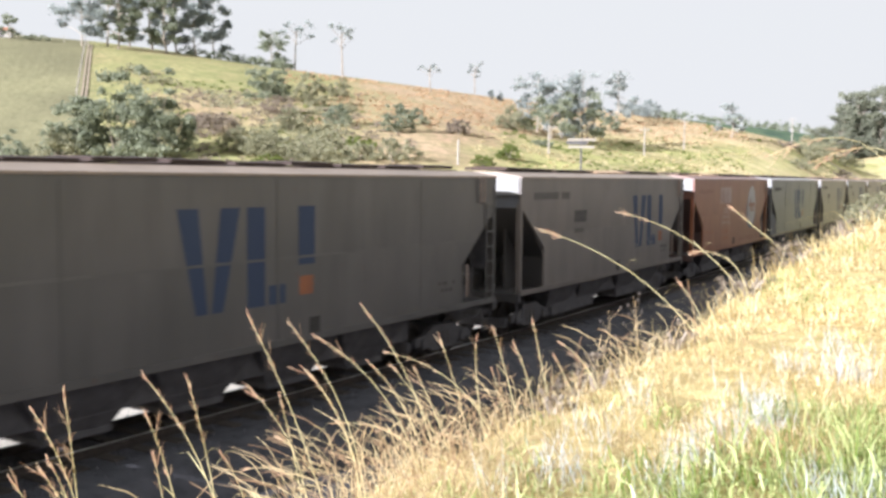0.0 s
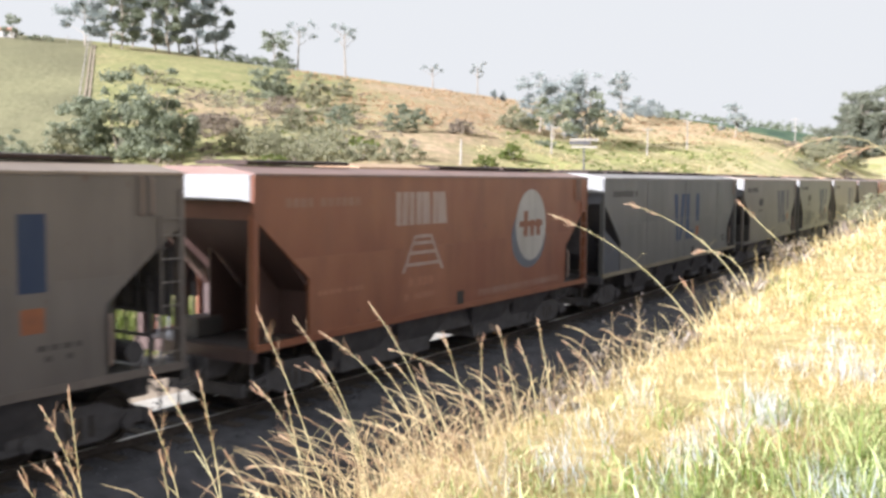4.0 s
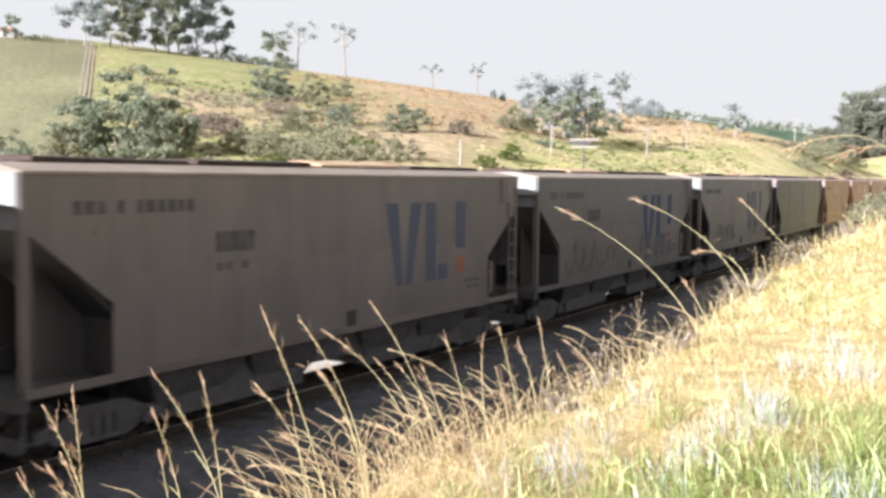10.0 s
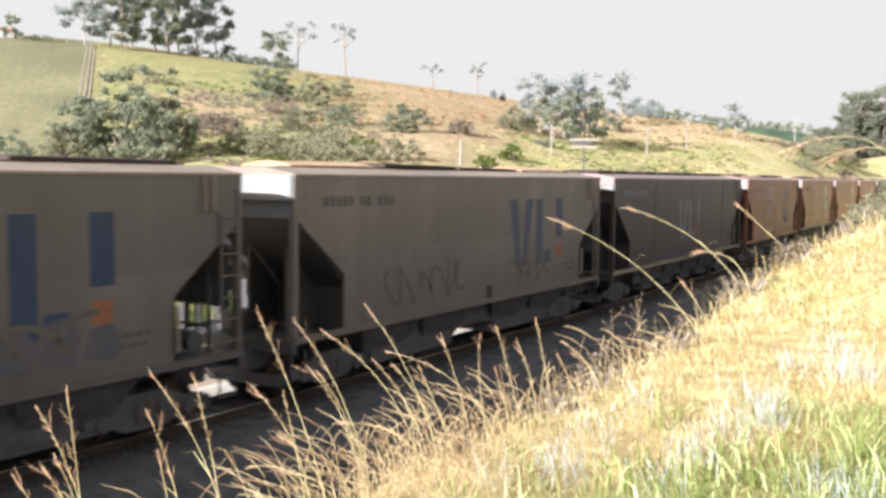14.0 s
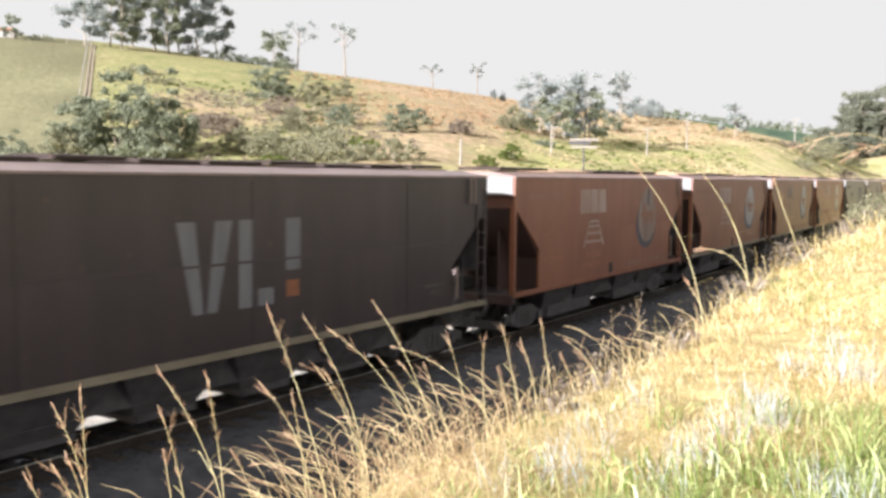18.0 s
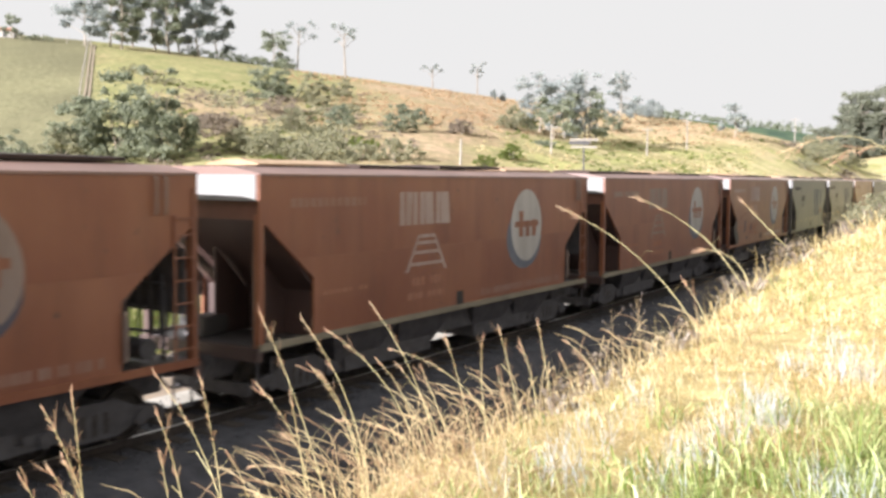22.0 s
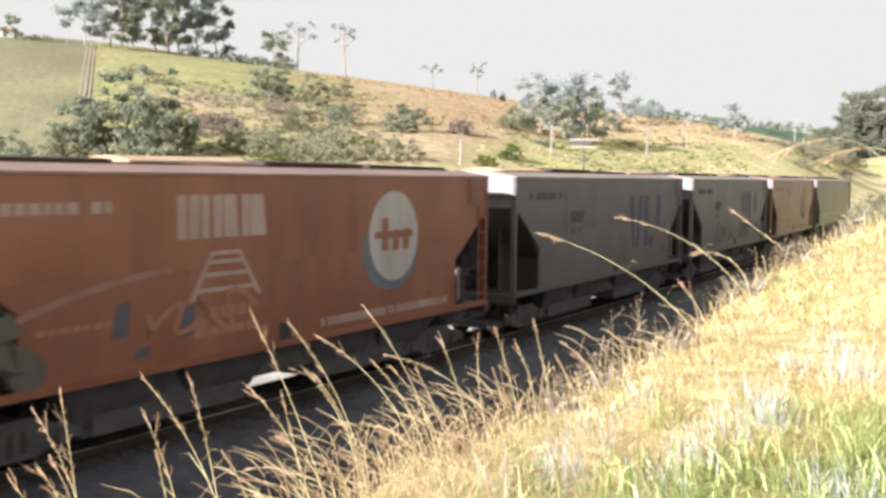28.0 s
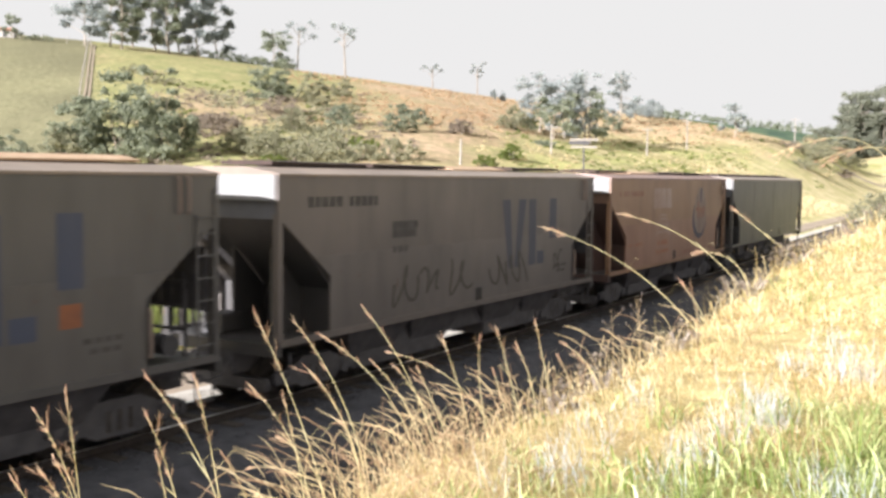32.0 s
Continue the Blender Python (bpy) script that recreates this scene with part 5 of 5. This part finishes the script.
tagged(new("dust_shoulder", along([(0.64, -0.18), (2.75, -0.73), (2.8, -0.60), (1.92, -0.185), (1.5, -0.145), (0.64, -0.145)], -60, 120, 2, "dust_shoulder", PALE_DUST)), "pale grain dust over the far ballast shoulder", "dust", "", "structure")


def farm_shed(x, y):
    """A low shed on the ridge, its tiled roof just over the grass."""
    ob = thing("farm_shed", "small farm shed with an orange tiled roof on the ridge", "shed", "", "", pose(x, y, ground_z(x, y) - 0.2, 0, 0, 12))
    part("wall", Shape().box(-1.7, 1.7, -1.4, 1.4, 0, 1.5).mesh("wall", CONCRETE), ob, "pale rendered wall")
    part("roof", Shape().sweep([(-1.7, 1.42), (1.7, 1.42), (1.7, 1.5), (0, 2.2), (-1.7, 1.5)], -2.0, 2.0).mesh("roof", material("orange_roof_tiles", (0.42, 0.20, 0.11), (0.32, 0.15, 0.09), 0.85, 0, 2.0, (6, 1, 1))), ob, "orange tiled roof")
    part("door", Shape().box(-0.4, 0.4, -1.43, -1.39, 0.1, 1.38).mesh("door", STEEL_DARK), ob, "dark plank door")


farm_shed(-91.0, 207.5)


def hill_fence():
    """Posts and wires up the edge of the pasture, beside two worn ruts."""
    ob = thing("wire_fence", "weathered wooden posts and wire at the pasture edge", "fence")
    sh = once("fence_post", lambda: Shape().tube([(0, 0, -0.2), (0, 0, 1.35)], [0.09, 0.075], 6).mesh("post", POST_WOOD))
    pts = []
    for k in range(12):
        y = 140 + k * 6.0
        x = -51.3 - (y - 140) * 0.336
        z = ground_z(x, y)
        pts.append((x, y, z))
        part("post", sh, ob, "", pose(x, y, z))
    for hgt in (0.5, 0.85, 1.2):
        part("wire", Shape().tube([(x, y, z + hgt) for x, y, z in pts], [0.012] * len(pts), 4).mesh("wire", STEEL_DARK), ob)
    for k in range(9):                   # along the ridge
        x, y = -73.0 - k * 5.0, 206.0 + k * 0.3
        part("post", sh, ob, "", pose(x, y, ground_z(x, y)))
    for off in (-0.30, 0.30):
        sh2 = Shape()
        for k in range(60):
            y = 140 + k * 1.17
            x = -50.3 - (y - 140) * 0.336 + off
            for dx in (-0.16, 0.16):
                sh2.v.append((x + dx, y, ground_z(x + dx, y) + 0.10))
        sh2.f = [(2 * k, 2 * k + 1, 2 * k + 3, 2 * k + 2) for k in range(59)]
        tagged(new("dirt_rut", sh2.mesh("dirt_rut", DIRT)), "bare pale dirt rut up the hillside", "path", "ruts up the hill", "structure")


hill_fence()


# ---- grass on the bank ----
def blades(name, label, count, seed, mat, near, reach, tall, wide, lean, keep, turned=(-0.50, 0.56), trim=True):
    """Bent blades of grass, denser near the camera. keep says where they grow."""
    rnd = np.random.RandomState(seed)
    base = []
    while len(base) < count:
        a, r = rnd.uniform(*turned), near * (reach / near) ** rnd.uniform(0, 1)
        x, y = r * math.sin(a), r * math.cos(a)
        d, s = across(x, y)
        if keep(x, y, d, rnd):
            brow = 0.28 + 0.72 * ease(-8.8, -10.8, d) if s < 8.0 and d < 0 and trim else 1.0
            base.append((x, y, ground_z(x, y) - 0.03, r, brow))
    base = np.array(base)
    n = len(base)
    h = base[:, 4] * tall * (0.50 + 0.50 * np.clip((base[:, 3] - 6.5) / 10.0, 0, 1)) * (0.35 + 1.1 * rnd.uniform(0, 1, n) ** 2.2 + 0.25 * rnd.uniform(0, 1, n)) * (1 + 0.45 * np.sin(base[:, 0] * 2.1) * np.sin(base[:, 1] * 1.7))
    turn = rnd.uniform(0, math.tau, n)
    wd = wide * np.maximum(1.0, base[:, 3] / 7.0) * rnd.uniform(0.6, 1.3, n)
    tilt = np.stack([rnd.normal(-lean, 0.9, n), rnd.normal(0, 0.6, n)], axis=1)
    side = np.stack([np.cos(turn), np.sin(turn), np.zeros(n)], axis=1) * wd[:, None]
    p0 = base[:, :3]
    up = np.zeros((n, 3))
    up[:, 2] = 1
    bend = np.concatenate([tilt, np.zeros((n, 1))], axis=1)
    p1 = p0 + (up * 0.58 + bend * 0.25) * h[:, None]
    p2 = p0 + (up * (1.0 - 0.25 * np.abs(tilt).sum(axis=1))[:, None] + bend * 0.85) * h[:, None]
    v = np.stack([p0 - side, p0 + side, p1 - side * 0.75, p1 + side * 0.75, p2 - side * 0.12, p2 + side * 0.12], axis=1)
    me = bpy.data.meshes.new(name)
    me.vertices.add(n * 6)
    me.vertices.foreach_set("co", v.astype(np.float32).ravel())
    i = np.arange(n)[:, None] * 6
    f = np.concatenate([i + np.array([0, 1, 3, 2]), i + np.array([2, 3, 5, 4])], axis=1).astype(np.int32)
    me.loops.add(n * 8)
    me.loops.foreach_set("vertex_index", f.ravel())
    me.polygons.add(n * 2)
    me.polygons.foreach_set("loop_start", np.arange(0, n * 8, 4, dtype=np.int32))
    me.materials.append(mat)
    me.update()
    me.validate()
    return tagged(new(name, me), label, "grass", "", "stuff")


def lush(x, y):
    return 0.4 * noise.noise(Vector((x * 0.9, y * 0.7, 5.5))) + 0.46 * ease(0.4, 1.8, x) * ease(7.2, 4.8, y) + 0.16 * ease(1.9, 2.6, x) * ease(8.6, 6.6, y) + 0.0 - (0.10 if y > 8 else 0.0)


def straw_here(x, y, d, rnd):
    if x < -0.3 and y < 7.5 and d > -11.0 and rnd.uniform() > 0.16:
        return False                     # the worn, nearly bare end of the brow
    if d > -9.9 and x < 1.6 and rnd.uniform() > 0.5:
        return False
    return -30 < d < -7.6 - 0.5 * noise.noise(Vector((x, y, 0))) and lush(x, y) < 0.25 + rnd.uniform(0, 0.5)


def green_here(x, y, d, rnd):
    return -30 < d < -8.4 and lush(x, y) > rnd.uniform(0.0, 0.5)


blades("dry_grass", "dense blond dry grass on the bank", 300000, 11, STRAW, 3.2, 75, 0.105, 0.0023, 0.15, straw_here)
blades("long_grass", "longer bent straw among the dry grass", 26000, 21, STRAW, 3.2, 60, 0.21, 0.0024, 0.3, straw_here)
blades("green_grass", "fresh green grass blades among the straw", 26000, 12, GREEN_BLADE, 3.2, 60, 0.25, 0.0036, 0.2, green_here)
blades("lush_grass", "broad bright green grass leaves in tufts", 4200, 18, GREEN_BLADE, 3.2, 8.0, 0.5, 0.0075, 0.25, lambda x, y, d, rnd: math.atan2(x, y) < 0.44 + 0.12 * rnd.uniform(0, 1) and math.hypot(x, y) > 3.2 + 0.9 * rnd.uniform(0, 1) and noise.noise(Vector((x * 2.6, y * 2.2, 4.0))) > 0.05 + rnd.uniform(0.0, 0.8) - 0.9 * (ease(0.6, 1.9, x) * ease(7.0, 4.5, y)))
TUFTS = [(2.31, 6.95, 60), (2.49, 7.68, 30), (3.52, 8.38, 60), (3.91, 9.56, 30), (1.6, 6.11, 50), (1.55, 7.68, 18), (0.76, 6.02, 35), (2.08, 5.15, 30), (2.32, 5.11, 22), (1.95, 6.57, 25), (1.1, 6.76, 18), (0.34, 5.74, 15), (3.15, 8.79, 25), (1.28, 5.47, 20)]


def pale_tufts():
    """Fine leaves in loose upright tufts, with the sun's highlights put into their pale colour."""
    rnd = np.random.RandomState(19)
    out = []
    for x, y, k in TUFTS:
        for i in range(int(k * 2.2)):
            px, py = x + rnd.normal(0, 0.10), y + rnd.normal(0, 0.22)
            p = np.array([px, py, ground_z(px, py)])
            tip = p + np.array([rnd.normal(-0.02, 0.06), rnd.normal(0, 0.06), rnd.uniform(0.08, 0.30)])
            e = np.array([math.cos(i), math.sin(i), 0]) * rnd.uniform(0.0010, 0.0026)
            mid = p * 0.45 + tip * 0.55 + np.array([rnd.normal(0, 0.012), 0, 0.015])
            out += [[p - e, p + e, mid + e, mid - e], [mid - e, mid + e, tip + e * 0.15, tip - e * 0.15]]
    tagged(new("pale_tufts", quads("pale_tufts", np.array(out), PALE_BLADE)), "blue-white grass leaves, sun highlights put into their colour", "grass", "", "stuff")


pale_tufts()
blades("edge_grass", "thin dry grass fringing the edge of the bank", 3600, 17, STRAW, 4.2, 24, 0.42, 0.0024, 0.45, lambda x, y, d, rnd: -10.3 < d < -8.7 and (x > -0.3 or rnd.uniform() < 0.15) and noise.noise(Vector((x * 2.2, y * 2.2, 2.0))) > rnd.uniform(-0.4, 0.4), trim=False)
blades("bank_grass", "blond grass over the top of the bank", 14000, 16, STRAW, 0.7, 14, 0.30, 0.0045, 0.2, lambda x, y, d, rnd: -24 < d < -7.8 and not (y > 0 and abs(x) < 0.55 * y), (-math.pi, math.pi))
blades("far_grass", "tall green and straw grass beyond the track", 9000, 15, LEAF["lime"], 15, 90, 1.0, 0.0045, 0.1, lambda x, y, d, rnd: 6.8 < d < 13)
blades("dry_verge", "pale dry grass on the verge beyond the track", 9000, 22, PALE_TUSSOCK, 45, 170, 0.40, 0.0026, 0.1, lambda x, y, d, rnd: 7.5 < d < 34 and noise.noise(Vector((x * 0.12, y * 0.12, 8.0))) > rnd.uniform(-0.7, 0.4), (0.26, 0.47))
blades("low_grass", "short dry grass at the foot of the bank", 700, 13, STRAW, 8.0, 90, 0.18, 0.004, 0.2, lambda x, y, d, rnd: -8.0 < d < -6.0)


STALKS_A = [  # place, middle and tip of each stem (over, up)
    (-1.56, 4.28, -0.047, 0.846, -0.073, 1.098), (-1.5, 4.15, -0.116, 0.824, -0.195, 0.985), (-1.48, 3.95, -0.078, 0.666, -0.139, 0.752),
    (-1.55, 4.2, -0.061, 0.66, -0.118, 0.777), (-1.6, 3.89, -0.043, 0.672, -0.087, 0.748), (-1.08, 5.01, -0.213, 0.722, -0.399, 1.015),
    (-1.06, 4.81, -0.082, 0.739, -0.133, 1.002), (-1.16, 4.44, -0.088, 0.674, -0.161, 0.883), (-1.25, 4.63, -0.074, 0.547, -0.1, 0.676),
    (-0.6, 5.4, -0.257, 0.837, -0.422, 1.212), (-0.74, 5.52, -0.129, 0.584, -0.336, 0.852), (-0.72, 5.33, -0.081, 0.576, -0.124, 0.78),
    (-0.41, 5.58, -0.196, 0.786, -0.406, 1.125), (-0.46, 5.83, -0.137, 0.62, -0.273, 0.841),
]
STALKS_B = [  # place, middle and tip of each stem (over, up)
    (-0.11, 6.15, -0.296, 0.692, -0.639, 0.976), (-0.06, 6.56, -0.175, 0.499, -0.386, 0.785), (-0.0, 6.42, -0.211, 0.692, -0.484, 1.131),
    (0.42, 6.85, -0.383, 0.544, -0.788, 0.712), (0.24, 6.91, -0.133, 0.57, -0.224, 0.852), (0.36, 6.87, -0.085, 0.537, -0.084, 0.798),
    (0.64, 7.64, -0.117, 0.491, -0.201, 0.802), (0.52, 7.23, -0.066, 0.324, -0.119, 0.515), (-0.67, 5.19, -0.145, 0.386, -0.342, 0.405),
    (-0.04, 6.48, -0.304, 0.302, -0.661, 0.347), (-0.96, 4.85, -0.045, 0.492, -0.098, 0.592), (0.94, 8.11, -0.096, 0.485, -0.152, 0.768),
    (0.75, 7.6, -0.079, 0.456, -0.157, 0.655), (1.38, 8.34, -0.188, 0.354, -0.335, 0.474),
]
STALKS_C = [  # place, middle and tip of each stem (over, up)
    (1.18, 8.37, -0.106, 0.271, -0.177, 0.417), (2.91, 10.85, -0.789, 0.9, -1.701, 1.407), (4.07, 13.05, -0.744, 0.836, -1.614, 1.252),
    (5.57, 15.22, -0.395, 0.348, -1.006, 0.925), (3.01, 10.89, -0.172, 0.414, -0.335, 0.652), (-0.47, 5.81, -0.17, 0.676, -0.322, 0.879),
    (-0.64, 5.35, -0.094, 0.427, -0.234, 0.552), (0.04, 6.72, -0.18, 0.486, -0.357, 0.721), (0.11, 6.6, -0.157, 0.466, -0.255, 0.697),
    (2.79, 6.0, -0.504, 1.996, -0.757, 1.905), (2.86, 6.0, -0.384, 1.93, -0.586, 1.86), (3.91, 12.43, -0.301, 0.586, -0.696, 0.668),
]


def stalk(x, y, mx, mz, dx, h, seed, group):
    """A tall seeding grass stalk that bends through (mx, mz) to its tip (dx, h); its head is a row of short feathery branchlets."""
    rnd = np.random.RandomState(seed)
    ob = thing("grass_stalk", "tall golden grass stalk with a rosy seed plume", "grass stalk", group, "", pose(x, y, ground_z(x, y) - 0.03))
    low, high = math.hypot(mx, mz), math.hypot(dx - mx, h - mz)
    k = low / (low + high)
    cx, cz = ((mx - k * k * dx) / (2 * k * (1 - k)), (mz - k * k * h) / (2 * k * (1 - k)))
    sway = rnd.uniform(-0.05, 0.05)
    P = np.array([(2 * q * (1 - q) * cx + q * q * dx, sway * q * q, 2 * q * (1 - q) * cz + q * q * h) for q in np.linspace(0, 1, 15)])
    wide = max(1.0, y / 6.5)
    part("stem", Shape().tube([tuple(p) for p in P], [0.0034 * wide * (1 - 0.6 * i / 14) for i in range(15)], 5).mesh("stem", STEM), ob)

    def on_stem(q):
        i = min(int(q * 14), 13)
        return P[i] + (P[i + 1] - P[i]) * (q * 14 - i), (P[i + 1] - P[i]) / np.linalg.norm(P[i + 1] - P[i])
    leaves = []
    nodes = int(rnd.uniform(7, 11))
    start = max(0.35, 1 - rnd.uniform(0.30, 0.42) / (low + high))
    for i in range(nodes):
        q = start + (0.97 - start) * (i + rnd.uniform(0, 0.5)) / nodes
        p, way = on_stem(q)
        for side in (-1, 1):
            if rnd.uniform() < 0.28:
                continue
            out = np.array([-way[2], rnd.normal(0, 0.5), way[0]]) * side
            out /= np.linalg.norm(out)
            fork = rnd.uniform() < 0.10
            ln = (rnd.uniform(0.09, 0.13) if fork else rnd.uniform(0.025, 0.06) * (1.25 - 0.55 * (q - start) / (1 - start))) * wide
            branch = way * 0.90 + out * rnd.uniform(0.25, 0.50)
            for j in range(9 if fork else 6):
                a = p + branch * ln * j / (11 if fork else 8)
                hair = branch + out * rnd.normal(0, 0.25) + np.array([0, rnd.normal(0, 0.3), 0])
                tip = a + hair * ln * rnd.uniform(0.25, 0.5)
                sd = np.cross(way, out) * 0.0017 * wide + out * 0.0008 * wide
                leaves.append([a - sd, a + sd, tip + sd * 0.5, tip - sd * 0.5])
    for i in range(16):
        p, way = on_stem(rnd.uniform(0.90, 1.0))
        out = rnd.normal(size=3) * np.array([1, 0.6, 1])
        tip = p + (way + out * 0.16) * rnd.uniform(0.02, 0.05) * wide
        sd = np.array([way[2], 0.2, -way[0]]) * 0.0015 * wide
        leaves.append([p - sd, p + sd, tip + sd * 0.5, tip - sd * 0.5])
    part("seed_plume", quads("seed_plume", np.array(leaves), PLUME), ob, "rosy feathered seed head")["kind"] = "stuff"
    for i in range(2):                   # dry side leaves
        p, way = on_stem(rnd.uniform(0.25, 0.55))
        ln = rnd.uniform(0.08, 0.2) * h
        w = np.array([rnd.choice([-1, 1]) * 0.5, rnd.uniform(-0.3, 0.3), 0.6]) * ln
        drop = p + w * 1.7 - np.array([0, 0, 0.5]) * ln
        e = np.array([0.0022, 0.001, 0.001]) * wide
        part("side_leaf", quads("side_leaf", np.array([[p - e, p + e, p + w + e * 0.7, p + w - e * 0.7], [p + w - e * 0.7, p + w + e * 0.7, drop + e * 0.1, drop - e * 0.1]]), STEM), ob)
    return ob


def seed_weed(x, y, h, seed):
    """A dead weed with round seed heads on thin branches."""
    rnd = random.Random(seed)
    ob = thing("dead_weed", "thin dead weed with round brown seed heads", "weed", "dead weeds on the bank edge", "", pose(x, y, ground_z(x, y) - 0.03))
    part("stem", Shape().tube([(0, 0, 0), (-0.02, 0, h * 0.6), (-0.05, 0, h)], [0.0026, 0.002, 0.0014], 5).mesh("stem", TAWNY), ob)
    for k in range(4):
        z = h * (0.55 + 0.13 * k)
        tip = (-0.03 + rnd.uniform(-0.12, 0.12), rnd.uniform(-0.05, 0.05), z + rnd.uniform(0.02, 0.10))
        part("branch", Shape().tube([(-0.03, 0, z - 0.06), tip], [0.0014, 0.001], 4).mesh("branch", TAWNY), ob)
        part("seed_head", once("seed_head", lambda: Shape().tube([(0, 0, -0.016), (0, 0, -0.008), (0, 0, 0.008), (0, 0, 0.016)], [0.004, 0.010, 0.010, 0.004], 7).mesh("seed_head", SLEEPER_WOOD)), ob, "", pose(*tip))


for x, y, h in ((1.70, 9.6, 0.74), (2.02, 9.9, 0.72), (2.06, 10.2, 0.80)):
    seed_weed(x, y, h, int(x * 100))

SWAYING = []
for i, row in enumerate(STALKS_A + STALKS_B + STALKS_C):
    SWAYING.append((stalk(*row, 300 + i, "seeding stalks on the bank edge"), abs(row[4]) > 0.95, i))


def tall_tufts():
    """Thin arching stems that crowd the edge of the bank."""
    rnd = np.random.RandomState(77)
    sh = Shape()
    made = 0
    while made < 470:
        a, r = (rnd.uniform(-0.36, 0.36) if made % 4 == 0 else rnd.normal(-0.035, 0.075)), rnd.uniform(4.3, 12)
        x, y = r * math.sin(a), r * math.cos(a)
        d, s = across(x, y)
        if not -10.6 < d < -8.9:
            continue
        made += 1
        z = ground_z(x, y) - 0.03
        h, dx, dy = rnd.uniform(0.25, 0.68), -rnd.uniform(-0.28, 0.52), rnd.normal(0, 0.12)
        pts = [(x + dx * q * q, y + dy * q * q, z + h * (1.5 * q - 0.62 * q * q)) for q in (0, 0.3, 0.6, 0.82, 1.0)]
        k = 0.0018 * max(1.0, r / 6.5)
        sh.tube(pts, [k, k * 0.9, k * 0.8, k * 1.5, k * 0.5], 4)
    me = bpy.data.meshes.new("tall_tufts")
    me.from_pydata(sh.v, [], sh.f)
    me.materials.append(TAWNY)
    tagged(new("arching_grass", me), "thin arching golden grass stems along the bank", "grass", "", "stuff")


tall_tufts()


# ---- sleepers: the nearest ones singly ----
def sleepers():
    me = Shape().box(-1.0, 1.0, -0.11, 0.11, -0.29, -0.137, 0.012).mesh("sleeper", SLEEPER_WOOD)
    ob = thing("sleepers", "dark wooden sleepers under the rails", "sleeper", "", "structure")
    for k in range(180):
        s = -22 + k * 0.62
        x, y = on_line(s)
        h = heading(s)
        part("sleeper", me, ob, "", pose(x, y, 0, 0, 0, -math.degrees(h) + random.Random(k).uniform(-1, 1)))


sleepers()


# ---- what moves ----
# the wind: seconds, and the degrees by which it lifts the long arching stalks
WIND = [(0, -5), (1.5, -2.5), (3, -1), (4.5, 0.5), (6, 1.5), (7.5, 1), (9, 0), (11, 4), (12, 3), (13, 1), (14, -2), (15.3, 3), (16.3, 16), (17, 29), (17.5, 32), (18, 27), (18.5, 12), (19, 1.5),
        (20, 6), (21.2, 5.5), (22, 2.5), (22.8, 5.5), (23.6, 8), (24.2, 6.5), (25.2, 3), (26.5, -1), (28, -7), (29, -4), (30, -10), (31, -6), (32, -5)]


def motions():
    for (w, wheels, n), front in zip(TRAIN, FRONTS):
        walk(w, [(t, wagon_pose(front - rolled(t), n)) for t in range(0, 33)])
        for k, (axle, (dx, dy, dz)) in enumerate(wheels):
            walk(axle, [(i * 0.1, pose(dx, dy, dz, 0, -math.degrees(rolled(i * 0.1) / 0.42) + 40 * k, 0)) for i in range(0, 321)])
    for ob, arched, i in SWAYING:
        at = ob.matrix_basis.copy()
        rnd = random.Random(900 + i)
        rows = []
        for t, gust in WIND:
            a = gust * (1.0 if arched else 0.30 if abs(gust) < 12 else 0.08) + rnd.uniform(-0.7, 0.7)
            rows.append((t, at @ pose(0, 0, 0, rnd.uniform(-0.8, 0.8), a, 0)))
        walk(ob, rows)


motions()
